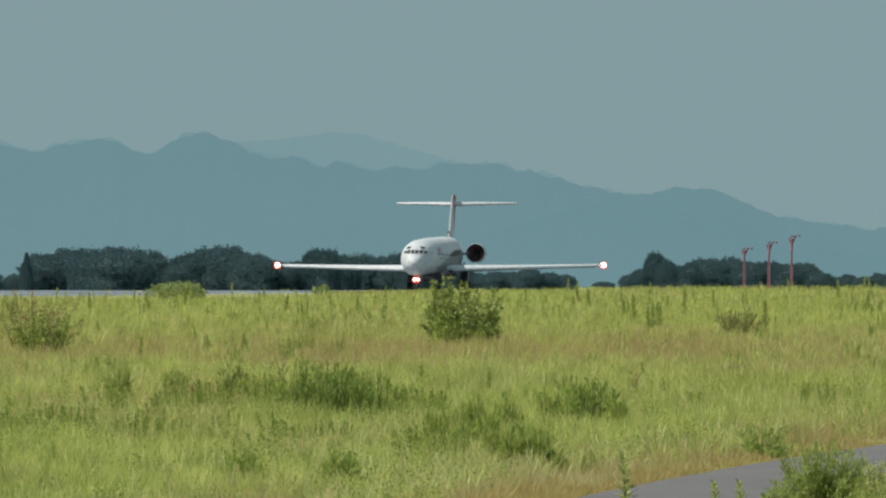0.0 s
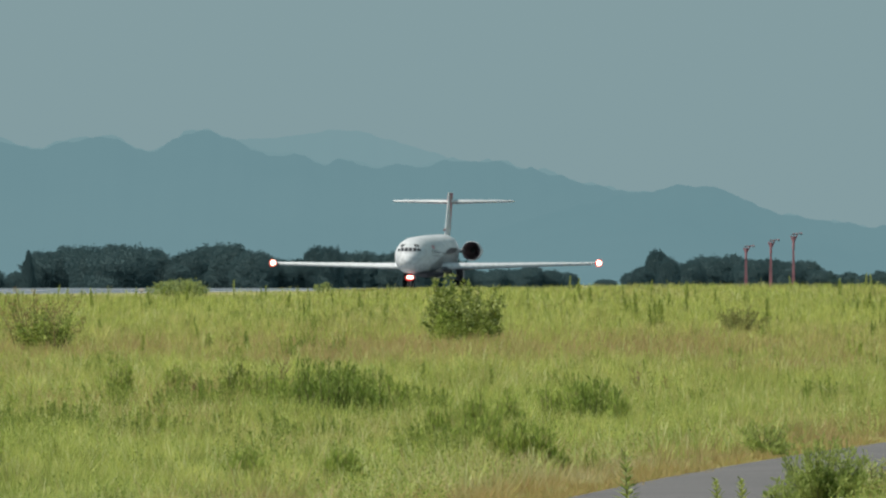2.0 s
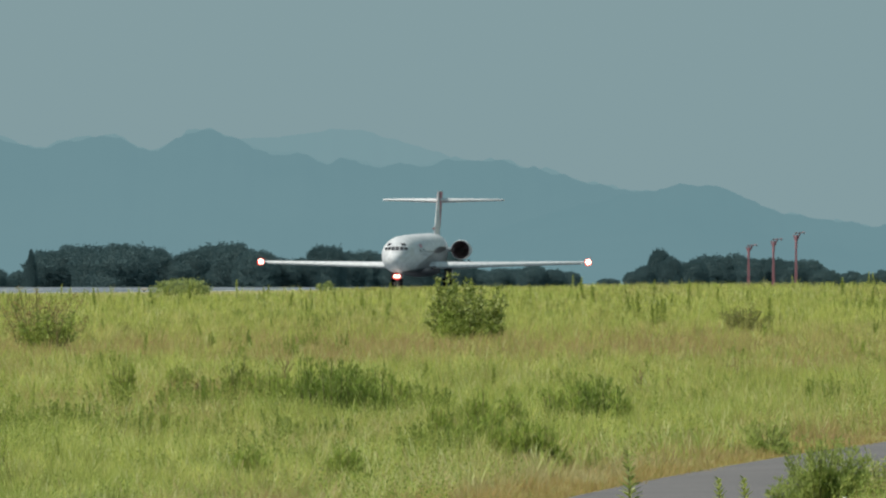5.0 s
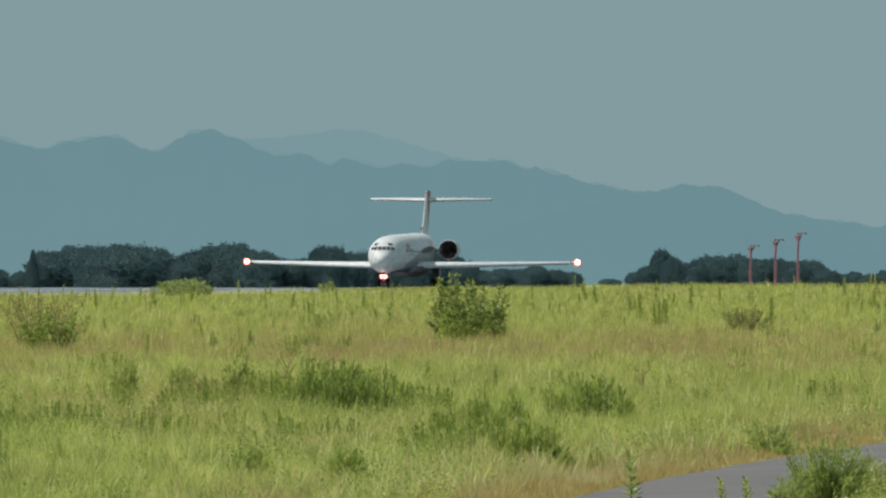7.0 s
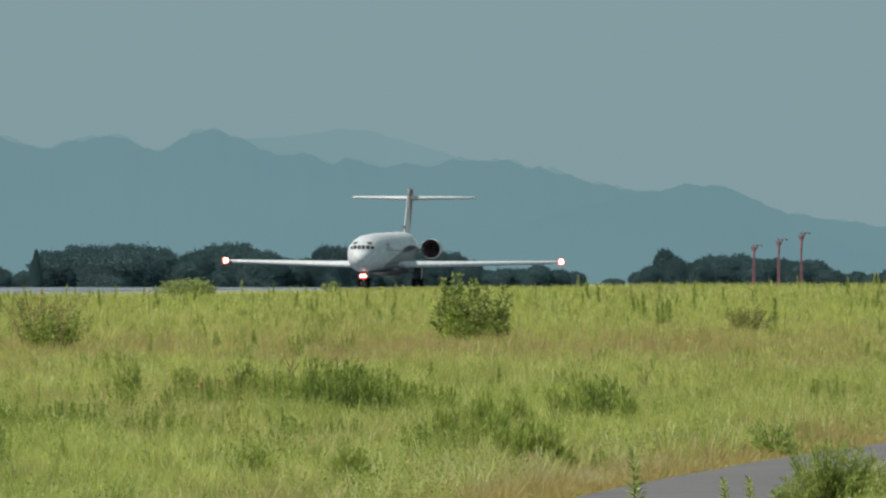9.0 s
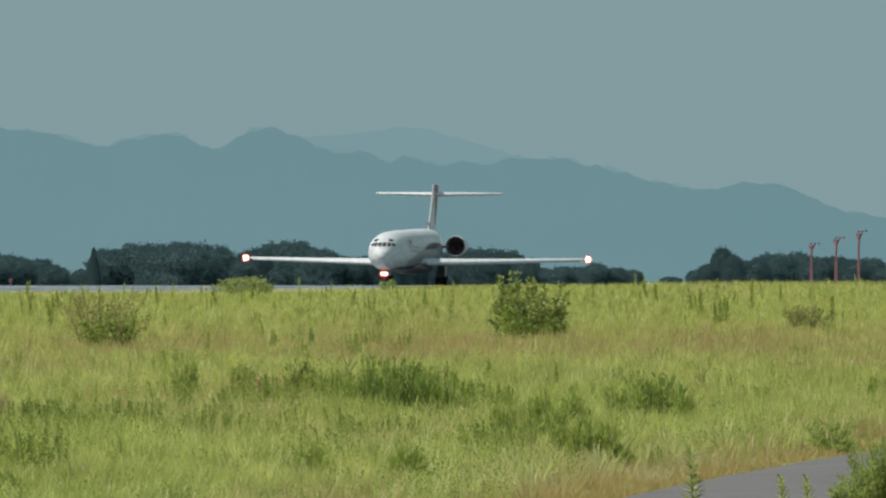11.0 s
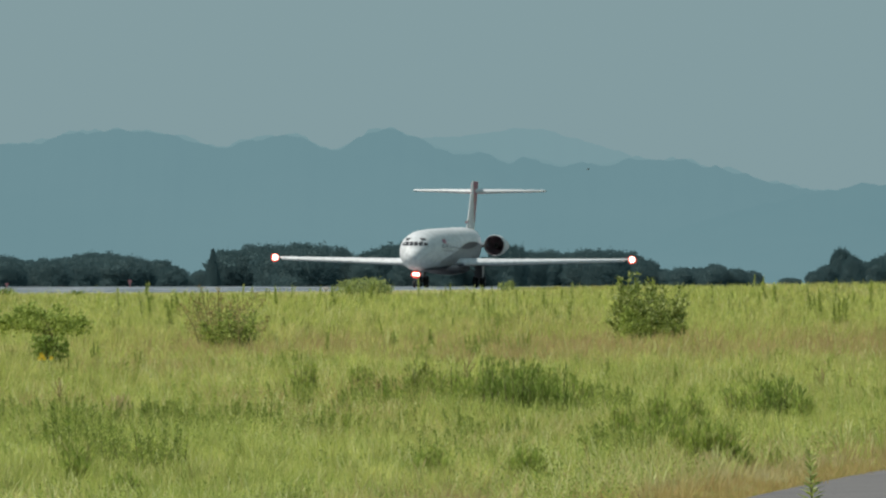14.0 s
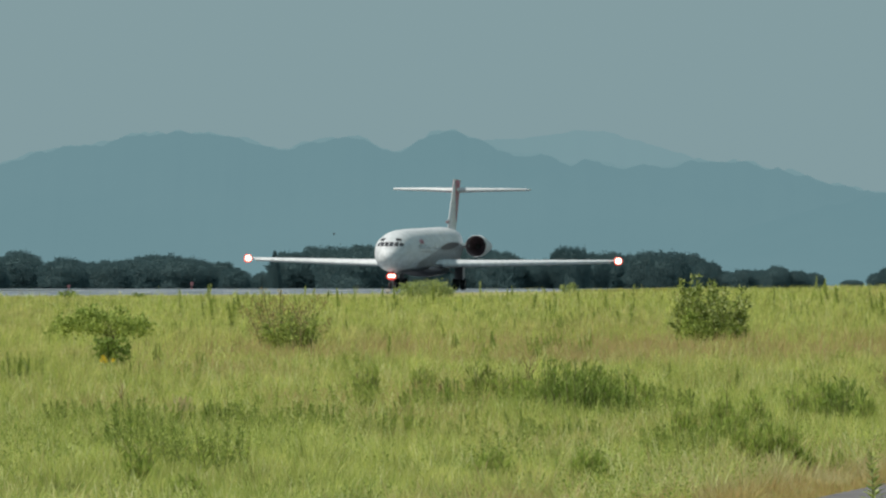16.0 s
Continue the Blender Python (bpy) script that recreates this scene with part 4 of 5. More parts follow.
build_shoots("shrub", 598, 86, 0.30, 0.24, 16, 50, 0.045, M_FEATHER, "small weed bush beside the asphalt path", 13, 0.5, 0.022, 0.4, 0.10, 0.05)
build_shoots("shrub", 764, 91, 0.50, 0.30, 30, 50, 0.055, M_BLADE, "loose weed bush over the asphalt path's edge", 27, 0.6, 0.026, 0.45, 0.10, 0.05)
build_shoots("shrub", 570, 114, 0.66, 0.33, 30, 44, 0.060, M_FEATHER, "low pale weed bush on the far verge of the path", 26, 0.6, 0.03, 0.72, 0.11, 0.05, 0.8)
# weed thickets: bearing, distance, width, height
DARK_THICKETS = ((-246, 141, 0.42, 0.66), (-128, 140, 0.48, 0.62), (-166, 138, 0.50, 0.68), (-206, 138, 0.48, 0.70), (-190, 146, 0.50, 0.66), (-370, 162, 0.36, 0.64), (270, 132, 0.44, 0.54))
LOOSE_THICKETS = ((-282, 145, 0.34, 0.58), (-92, 143, 0.38, 0.48), (-346, 160, 0.30, 0.46), (-318, 154, 0.34, 0.54), (240, 134, 0.30, 0.48), (192, 135, 0.30, 0.48), (300, 131, 0.28, 0.38),
                  (178, 104, 0.34, 0.36), (146, 104, 0.30, 0.44), (110, 108, 0.26, 0.38), (-18, 116, 0.26, 0.40), (-188, 95, 0.28, 0.30), (-352, 95, 0.24, 0.29), (-980, 90, 0.18, 0.40), (-898, 86, 0.24, 0.22),
                  (-575, 168, 0.34, 0.50), (-472, 167, 0.32, 0.50), (40, 112, 0.30, 0.38), (76, 114, 0.30, 0.40), (62, 124, 0.34, 0.44), (110, 126, 0.30, 0.46))


def build_thicket(u, y, w, h, material, label, seed):
    build_shoots("weed_thicket", u, y, w * 1.2, h * 1.1, int(14 + 30 * w), 44, 0.085, material, label, seed, 0.22, 0.036, 0.72, 0.08, 0.0, 1.7)


for i_, (u_, y_, w_, h_) in enumerate(DARK_THICKETS):
    build_thicket(u_, y_, w_, h_, M_DENSE if i_ == 5 else M_WEED, "dark green weed thicket in the grass", 60 + i_)
for i_, (u_, y_, w_, h_) in enumerate(LOOSE_THICKETS):
    build_thicket(u_, y_, w_, h_, M_THICKET, "loose green weed thicket in the grass", 70 + i_)
build_bush("shrub", -1102, 690, 1.5, 0.46, 18, 900, 0.10, M_WEED, "low dark bush at the runway verge", 20)
build_bush("shrub", -975, 690, 1.0, 0.36, 8, 260, 0.10, M_WEED, "very low dark bush at the runway verge", 21)


def stalk(rng, foot, height, leaves, leaf, lean):
    """One leafy stalk: its leaf quads, from foot to a drawn-in tip."""
    t = np.linspace(0.08, 1.0, leaves)
    a = np.arange(leaves) * 2.4 + rng.uniform(0, 6)
    c = np.stack([foot[0] + lean[0] * t ** 1.5, foot[1] + lean[1] * t ** 1.5, t * height], 1)
    L = (leaf * (1.2 - 0.7 * t) * rng.uniform(0.8, 1.2, leaves))[:, None]
    rise = (0.5 + 1.3 * t ** 2)[:, None]
    d = np.stack([np.cos(a), np.sin(a), 0 * a], 1) + np.array((0, 0, 1)) * rise
    d /= np.linalg.norm(d, axis=1, keepdims=True)
    s = np.stack([-np.sin(a), np.cos(a), 0 * a], 1)
    tip = c + d * L - np.array((0, 0, 1)) * L * 0.15
    return np.stack([c, c + d * L * 0.5 + s * L * 0.16, tip, c + d * L * 0.5 - s * L * 0.16], 1)


def build_weed(seed, name, stalks, height, leaves, leaf, spread, material):
    """A weed of one or several goldenrod-like stalks ringed with narrow leaves."""
    rng = np.random.default_rng(seed)
    w = thing(name, pose(0, -900, -50), "", "")
    for i in range(stalks):
        foot = rng.normal(size=2) * spread * (i > 0)
        lean = rng.normal(size=2) * 0.05 + foot * 0.3
        h = height * rng.uniform(0.62, 1.0)
        leafy_part("stalk", [Vector((foot[0], foot[1], -0.03)), Vector((foot[0] + lean[0], foot[1] + lean[1], h))], (0.008, 0.003), stalk(rng, foot, h, leaves, leaf, lean), material, w)
    return w


WEEDS = [build_weed(40 + i, *a) for i, a in enumerate((
    ("weed_stalk", 1, 0.70, 70, 0.13, 0.0, M_BUSH), ("weed_stalk", 2, 0.62, 56, 0.13, 0.06, M_FORB), ("weed_clump", 4, 0.62, 54, 0.12, 0.10, M_WEED), ("weed_clump", 6, 0.60, 56, 0.12, 0.17, M_FORB),
    ("weed_clump", 5, 0.55, 50, 0.12, 0.14, M_THICKET), ("weed_clump", 7, 0.52, 56, 0.12, 0.22, M_FORB)))]


def place_weed(kind, u, y, scale, rng, label="green leafy weed stalk standing in the grass"):
    x = side(u, y)
    w = copy_thing(WEEDS[kind], pose(x, y, float(ground_z(x, y)), rng.normal() * 4, rng.normal() * 4, rng.uniform(0, 360)))
    w.scale = (scale, scale, scale)
    if y < 85:
        w.scale = (scale * 1.35, scale * 1.35, scale)
    if kind > 1:
        label = "dark green clump of leafy weeds in the grass"
    return tagged(w, label, "weed", "weeds in the grass")


def build_weeds():
    rng = np.random.default_rng(77)
    place_weed(0, 326, 80.0, 0.80, rng, "tall leafy weed stalk beside the asphalt path")
    place_weed(0, 490, 76.0, 0.62, rng, "bright leafy weed stalk beside the asphalt path")
    place_weed(0, 533, 75.0, 0.64, rng, "bright leafy weed stalk beside the asphalt path")
    # looser weeds round the thickets: bearing, distance, width, how many clumps, size
    for u, y, w, n, size in ((-195, 165, 190, 9, 0.80), (-300, 172, 300, 8, 0.6), (266, 143, 110, 5, 0.6), (150, 118, 110, 5, 0.5), (-90, 150, 160, 5, 0.6), (60, 126, 140, 5, 0.5),
                             (-1080, 130, 140, 7, 0.7), (-980, 110, 120, 6, 0.75), (-800, 116, 200, 6, 0.55), (700, 150, 90, 4, 0.55), (-700, 205, 220, 6, 0.6), (-1180, 190, 100, 6, 0.8),
                             (-900, 124, 330, 14, 0.72), (-600, 122, 330, 12, 0.66), (-330, 116, 240, 9, 0.62), (-420, 152, 330, 12, 0.78), (-20, 109, 260, 10, 0.6), (100, 142, 300, 6, 0.7), (-900, 99, 230, 10, 0.72)):
        for k in range(n):
            place_weed(int(rng.integers(2, 6)), u + rng.normal() * w * 0.33, y * math.exp(rng.normal() * 0.02), size * rng.uniform(0.8, 1.15), rng)
    clusters = [(rng.uniform(-1300, 850), math.exp(rng.uniform(math.log(112), math.log(560)))) for _ in range(60)]
    for k in range(125):
        cu, cy = clusters[int(rng.integers(0, 60))]
        y = cy * math.exp(rng.normal() * 0.05)
        u = cu + rng.normal() * 70
        if abs(side(u, y) - float(path_x(y))) < 1.5 and y < 220:
            continue
        place_weed(int(rng.integers(1, 6)), u, y, rng.uniform(0.6, 1.0) * float(np.interp(y, [100, 160, 300, 500], [0.55, 0.75, 1.0, 1.15])), rng)
    # upright stalks along the crest before the runway
    knots = [(rng.uniform(-900, 850), rng.uniform(330, 640)) for _ in range(34)]
    for k in range(200):
        cu, cy = knots[int(rng.integers(0, 34))] if k % 3 else (rng.uniform(-900, 900), rng.uniform(400, 690))
        y = cy * math.exp(rng.normal() * 0.05)
        place_weed(int(rng.integers(0, 2)), cu + rng.normal() * 30, y, 0.6 + 1.1 * rng.uniform() ** 2, rng)
    for k in WEEDS:
        for o in list(k.children_recursive):
            bpy.data.objects.remove(o)
        bpy.data.objects.remove(k)


build_weeds()


# ---- grass ----
# stretches of one kind of growth: bearing, distance, half width, half depth (as a share of the distance)
LUSH_PATCHES = [(-560, 99, 330, 0.13), (-1060, 96, 150, 0.12), (330, 128, 150, 0.07), (-330, 128, 170, 0.06), (-60, 109, 130, 0.06), (-600, 470, 300, 0.16), (150, 500, 600, 0.13), (620, 400, 260, 0.14), (-1150, 200, 140, 0.10), (640, 170, 150, 0.08)]
SEED_PATCHES = [(-450, 158, 100, 0.06), (-640, 160, 130, 0.06), (-250, 225, 300, 0.06), (-60, 262, 380, 0.16), (350, 255, 320, 0.15), (-440, 170, 120, 0.05), (-620, 250, 260, 0.10), (-480, 138, 110, 0.06), (640, 215, 150, 0.12), (-1020, 150, 130, 0.05), (-870, 205, 160, 0.07), (420, 112, 150, 0.05)]
WEED_PATCHES = [(-1150, 118, 110, 0.12), (-960, 115, 110, 0.12), (-780, 120, 120, 0.07), (-725, 125, 80, 0.07), (-430, 165, 160, 0.06), (140, 118, 90, 0.08), (60, 126, 80, 0.08), (-190, 148, 130, 0.06), (250, 142, 80, 0.05), (-200, 100, 80, 0.04), (-360, 100, 50, 0.03)]
STRAW_PATCHES = [(20, 94, 130, 0.05), (200, 98, 150, 0.045), (350, 104, 110, 0.04), (-150, 91, 70, 0.025)]


def growth(u, y, patches):
    g = np.zeros(len(u))
    for pu, py, wu, wy in patches:
        g = np.maximum(g, np.exp(-((u - pu) / wu) ** 2 - (np.log(np.maximum(y, 1.0) / py) / wy) ** 2))
    return g


def ribbons(name, foot, way, bend, length, width, material, label, category):
    """Arching blades: each a narrow strip of three bent quads that ends in a point."""
    n = len(foot)
    flat = np.cross(way, np.array((0.0, 0.0, 1.0)) + 0.35 * np.roll(bend, 1, axis=1))
    flat /= np.maximum(np.linalg.norm(flat, axis=1, keepdims=True), 1e-6)
    rows = []
    for f, wide in ((0.0, 0.7), (0.4, 1.0), (0.75, 0.7), (1.0, 0.08)):
        p = foot + (way * f + bend * f * f) * length[:, None]
        rows += [p - flat * (width * wide)[:, None], p + flat * (width * wide)[:, None]]
    co = np.stack(rows, 1)
    base = np.arange(n, dtype=np.int64)[:, None] * 8
    quads = np.concatenate([base + np.array((k, k + 1, k + 3, k + 2)) for k in (0, 2, 4)], 1).reshape(-1, 4)
    me = bpy.data.meshes.new(name)
    me.vertices.add(n * 8)
    me.vertices.foreach_set("co", co.astype(np.float32).ravel())
    me.loops.add(quads.size)
    me.loops.foreach_set("vertex_index", quads.astype(np.int32).ravel())
    me.polygons.add(len(quads))
    me.polygons.foreach_set("loop_start", np.arange(0, quads.size, 4, dtype=np.int32))
    me.update(calc_edges=True)
    me.materials.append(material)
    return tagged(new(name, me), label, category, kind="stuff")


def build_grass():
    rng = np.random.default_rng(9)
    table_y = np.exp(np.linspace(math.log(70), math.log(1060), 400))
    table_y = table_y[table_y < 1000]
    table_r = (EYE_Z - ground_z(0 * table_y, table_y)) * FOCAL / table_y

    def scatter(n, bias=1.1):
        r = 5.0 + 455.0 * rng.uniform(0, 1, n) ** bias
        y = np.interp(-r, -table_r, table_y)
        return side(rng.uniform(-1480, 1080, n), y), y

    # single blades, tufts of longer blades, and thin growth beside the strip that is seen
    x, y = scatter(700000)
    tuft = np.zeros(len(x))
    fan = rng.normal(size=(len(x), 2)) * 0.25
    tufts, per = 30000, 18
    cx, cy = scatter(tufts, 0.9)
    spread = rng.normal(size=(tufts * per, 2))
    size = np.repeat(rng.uniform(0.4, 1.0, tufts) ** 1.5, per)
    tx = np.repeat(cx, per) + spread[:, 0] * 0.045 * size
    ty = np.repeat(cy, per) + spread[:, 1] * 0.045 * size
    x, y = np.concatenate([x, tx]), np.concatenate([y, ty])
    tuft = np.concatenate([tuft, size])
    fan = np.concatenate([fan, spread * 0.42])
    ey, ex = np.concatenate([rng.uniform(20, 620, 60000), rng.uniform(-14, 70, 80000)]), np.concatenate([rng.uniform(-70, 70, 60000), rng.uniform(-12, 12, 80000)])
    outside = (np.abs(ex) > 0.08 * ey + 2) | (ey < 70)
    x, y = np.concatenate([x, ex[outside]]), np.concatenate([y, ey[outside]])
    tuft = np.concatenate([tuft, np.zeros(outside.sum())])
    fan = np.concatenate([fan, rng.normal(size=(outside.sum(), 2)) * 0.17])

    off_run = x - runway_x(y)
    keep = ~((np.abs(x - path_x(y)) < PATH_HALF - 0.05 + 0.07 * rng.normal(size=len(x)) + 0.10 * np.sin(y * 1.3) * np.sin(y * 0.47)) & (y < 300)) & (off_run > RUN_HALF + 0.6)
    x, y, off_run, tuft, fan = x[keep], y[keep], off_run[keep], tuft[keep], fan[keep]
    n = len(x)
    u = x / np.maximum(y, 40) * FOCAL
    clump = np.array([noise.noise(Vector((a * 0.9, b * 0.14, 0))) + 1.2 * noise.noise(Vector((a * 4.0, b * 0.6, 3))) for a, b in zip(x, y)])
    drift = np.array([noise.noise(Vector((a * 0.55, b * 0.07, 31.0))) + 0.7 * noise.noise(Vector((a * 2.2, b * 0.3, 37.0))) for a, b in zip(x, y)])
    lush, seedy, straw, weeds = growth(u, y, LUSH_PATCHES), growth(u, y, SEED_PATCHES), growth(u, y, STRAW_PATCHES), growth(u, y, WEED_PATCHES)
    h = (0.165 + 0.15 * clump + 0.035 * rng.normal(size=n).clip(-1.5, 2.5)).clip(0.05, 0.5) * np.interp(y, [90, 160, 320], [0.70, 0.95, 1.5])
    h = h * (1 + 0.40 * tuft) * (1 + 0.15 * lush - 0.20 * seedy + 0.30 * weeds) + 0.05 * tuft
    far = smooth_step(520, 700, y)
    h = h * (1 - far) + far * (0.15 + 0.24 * smooth_step(-420, 60, u) + 0.07 * clump + 0.05 * rng.normal(size=n))
    h *= 0.35 + 0.65 * smooth_step(PATH_HALF, PATH_HALF + 1.6, np.abs(x - path_x(y)) + (y > 260) * 5)
    h *= 0.25 + 0.75 * smooth_step(0, 40, off_run)
    h = np.clip(h, 0.05, 0.7)
    w = np.maximum(0.0055, 0.75 * y / FOCAL) * rng.uniform(0.6, 1.3, n) * (1 + 0.3 * tuft)
    a = rng.uniform(0, 2 * math.pi, n)
    lean = np.stack([0.06 + fan[:, 0], fan[:, 1], np.ones(n)], 1)
    foot = np.stack([x, y, ground_z(x, y) - 0.02], 1)
    across = np.stack([np.cos(a), np.sin(a), 0 * a], 1) * w[:, None] * 0.75
    tris = np.stack([foot - across, foot + across, foot + lean * h[:, None]], 1)

    # which kind grows where
    chance = rng.uniform(size=n)
    verge = (np.abs(x - path_x(y)) < PATH_HALF + 0.30 + 0.40 * np.abs(clump)) & (y < 300)
    pale = ~verge & (chance < straw * (0.85 + 0.6 * drift))
    beside = 0.9 * (1 - smooth_step(1.2, 3.8, np.abs(x - path_x(y)))) * (y < 150) * (x < path_x(y))
    seeding = ~verge & ~pale & (chance < np.maximum(seedy, beside) * (1.0 + 0.9 * drift))
    weedy_belt = smooth_step(112, 135, y) * (1 - smooth_step(172, 205, y)) + 0.7 * (1 - smooth_step(95, 118, y)) * (1 - smooth_step(-820, -560, u)) + 0.55 * smooth_step(430, 500, y) * (1 - smooth_step(560, 640, y))
    weedy = ~verge & ~pale & ~seeding & (rng.uniform(size=n) < np.maximum(0.6 * weedy_belt, weeds) * np.clip(0.35 * weeds + 0.05 + 1.1 * clump, 0, 0.8))
    bright = ~verge & ~pale & ~seeding & ~weedy & (rng.uniform(size=n) < np.clip(0.8 * lush + 0.3 * drift, 0, 0.9))
    rest = ~verge & ~pale & ~seeding & ~weedy & ~bright
    for name, which, material, label in (("dry_grass", verge, M_DRYGRASS, "short brown dry grass along the asphalt path"), ("straw_grass", pale, M_STRAW, "pale straw-coloured grass near the asphalt path"),
                                         ("seed_grass", seeding, M_SEED, "reddish brown seeding grass in a broad belt"), ("weedy_grass", weedy, M_THICKET, "darker green weeds mixed into the grass"),
                                         ("lush_grass", bright, M_LUSH, "lush bright yellow-green grass in broad patches"), ("grass", rest, M_GRASS, "tall rough summer grass, yellow-green with dry patches")):
        tagged(soup(name, tris[which], material), label, "grass", kind="stuff")

    # leafy weeds growing through the grass
    lx, ly = scatter(20000, 0.95)
    rough = np.array([noise.noise(Vector((p * 1.6, q * 0.20, 7.0))) + 0.6 * noise.noise(Vector((p * 0.5, q * 0.06, 21.0))) for p, q in zip(lx, ly)])
    clear = (np.abs(lx - path_x(ly)) > PATH_HALF + 0.7) & (lx - runway_x(ly) > RUN_HALF + 25) & (ly < 620)
    thin = 1 - 0.75 * smooth_step(200, 235, ly) * (1 - smooth_step(330, 380, ly))
    weeds = growth(lx / ly * FOCAL, ly, WEED_PATCHES)
    grow = clear & (rng.uniform(size=len(lx)) < np.clip(0.20 + 1.4 * rough + 0.5 * weeds, 0.04, 1) * thin)
    dark = rng.uniform(size=int(grow.sum())) < 0.10 + 0.6 * weeds[grow]
    forbs = []
    for p, q, r in zip(lx[grow], ly[grow], rough[grow]):
        size = float(np.interp(q, [90, 160, 320, 600], [0.8, 1.0, 1.35, 1.7])) * rng.uniform(0.75, 1.2)
        s = stalk(rng, (0.0, 0.0), (0.24 + 0.14 * max(r, 0)) * size * rng.uniform(0.8, 1.3), 13, 0.075 * size, rng.normal(size=2) * 0.06)
        forbs.append(s + np.array((p, q, float(ground_z(p, q)))))
    tagged(soup("leafy_weeds", np.concatenate([f for f, d in zip(forbs, dark) if not d]), M_FORB), "mixed leafy green weeds growing through the grass", "weed", kind="stuff")
    tagged(soup("dark_weeds", np.concatenate([f for f, d in zip(forbs, dark) if d]), M_WEED), "dark green leafy weeds in patches of the grass", "weed", kind="stuff")

    # broad blades arching out of tussocks
    bx, by = scatter(7000, 0.85)
    per = 7
    lx, ly = np.repeat(bx, per) + rng.normal(size=7000 * per) * 0.05, np.repeat(by, per) + rng.normal(size=7000 * per) * 0.06
    clear = (np.abs(lx - path_x(ly)) > PATH_HALF + 0.9) & (lx - runway_x(ly) > RUN_HALF + 25)
    clear &= rng.uniform(size=len(lx)) < 1 - 0.8 * smooth_step(200, 235, ly) * (1 - smooth_step(330, 380, ly))
    lx, ly = lx[clear], ly[clear]
    m = len(lx)
    size = np.interp(ly, [90, 160, 320, 700], [0.8, 1.0, 1.5, 1.8]) * rng.uniform(0.6, 1.3, m)
    at = np.stack([lx, ly, ground_z(lx, ly) + 0.03 * size], 1)
    turn = rng.uniform(0, 2 * math.pi, m)
    out = np.stack([np.cos(turn), np.sin(turn), 0 * turn], 1)
    way = out * rng.uniform(0.1, 0.45, (m, 1)) + np.array((0.05, 0.0, 1.0))
    bend = out * rng.uniform(0.05, 0.45, (m, 1)) - np.array((0.0, 0.0, 1.0)) * rng.uniform(0.0, 0.35, (m, 1))
    ribbons("broad_grass", at, way, bend, 0.27 * size, np.maximum(0.0042, 0.50 * ly / FOCAL) * rng.uniform(0.7, 1.25, m), M_BLADE, "broad pale blades arching out of the rough grass", "grass")


build_grass()


# ---- small things in the grass ----
def build_straw(u, y):
    rng = np.random.default_rng(3)
    x = side(u, y)
    t = thing("dry_tuft", pose(x, y, float(ground_z(x, y))), "pale dead dry grass tuft leaning among green weeds", "grass")
    for i in range(34):
        foot = rng.normal(size=2) * 0.03
        lean = rng.normal(size=2) * 0.07 + np.array((0.05, 0))
        h = rng.uniform(0.28, 0.46)
        bm = bmesh.new()
        tube(bm, (foot[0], foot[1], -0.02), (foot[0] + lean[0], foot[1] + lean[1], h), 0.003, 0.005, 4, True)
        part("straw", bm, M_STRAW, t, smooth=False)


def build_flower(u, y):
    rng = np.random.default_rng(8)
    x = side(u, y)
    t = thing("wildflower", pose(x, y, float(ground_z(x, y))), "yellow wildflower at a shrub's foot", "flower")
    for i in range(5):
        px, pz = rng.normal() * 0.06, rng.uniform(0.21, 0.32)
        bm = bmesh.new()
        tube(bm, (px * 0.3, 0, -0.02), (px, 0, pz), 0.006, 0.004, 5)
        stem = part("stem", bm, M_STEM, t)
        c = np.array((px, -0.01, pz))
        a = np.linspace(0, 2 * math.pi, 9)[:-1]
        d = np.stack([np.cos(a), -0.4 + 0 * a, np.sin(a)], 1) * 0.04
        s = np.stack([-np.sin(a), 0 * a, np.cos(a)], 1) * 0.014
        soup("blossom", np.stack([c + 0 * d, c + d * 0.6 + s, c + d, c + d * 0.6 - s], 1), M_PETAL, stem)


def build_stake(u, y, h):
    x = side(u, y)
    t = thing("marker_stake", pose(x, y, float(ground_z(x, y))), "small white and teal plastic stake in the verge", "stake")
    bm = bmesh.new()
    tube(bm, (0, 0, -0.03), (0, 0, h * 0.72), 0.016, 0.016, 10)
    part("post", bm, M_TEAL, t)
    bm = bmesh.new()
    tube(bm, (0, 0, h * 0.70), (0, 0, h), 0.022, 0.010, 10)
    part("cap", bm, M_LINE, t)


def build_dead_weed(u, y, h, seed):
    """A dried-up weed: a leaning brown stem with a few bare side twigs and curled leaves."""
    rng = np.random.default_rng(seed)
    x = side(u, y)
    t = thing("dead_weed", pose(x, y, float(ground_z(x, y))), "dried brown weed stem standing among green grass", "weed", "dried weeds in the grass")
    lean = rng.normal() * 0.10 + 0.08
    bm = bmesh.new()
    tube(bm, (0, 0, -0.02), (lean * h, 0.02, h), 0.009, 0.004, 6)
    stem = part("stem", bm, M_DEAD, t)
    for i in range(9):
        f = rng.uniform(0.35, 0.95)
        a = rng.uniform(0, 2 * math.pi)
        reach = rng.uniform(0.05, 0.14) * h / 0.4
        foot = Vector((lean * h * f, 0.02 * f, h * f))
        bm = bmesh.new()
        tube(bm, foot, foot + Vector((reach * math.cos(a), reach * math.sin(a), reach * 1.5)), 0.004, 0.002, 5)
        twig = part("twig", bm, M_DEAD, stem)
        tip = np.array(foot) + np.array((reach * math.cos(a), reach * math.sin(a), reach * 1.5)) * rng.uniform(0.4, 1.0, (6, 1))
        soup("leaves", leaf_quads(rng, tip, 0.022, 0.5, 0.22), M_DEADLEAF, twig)


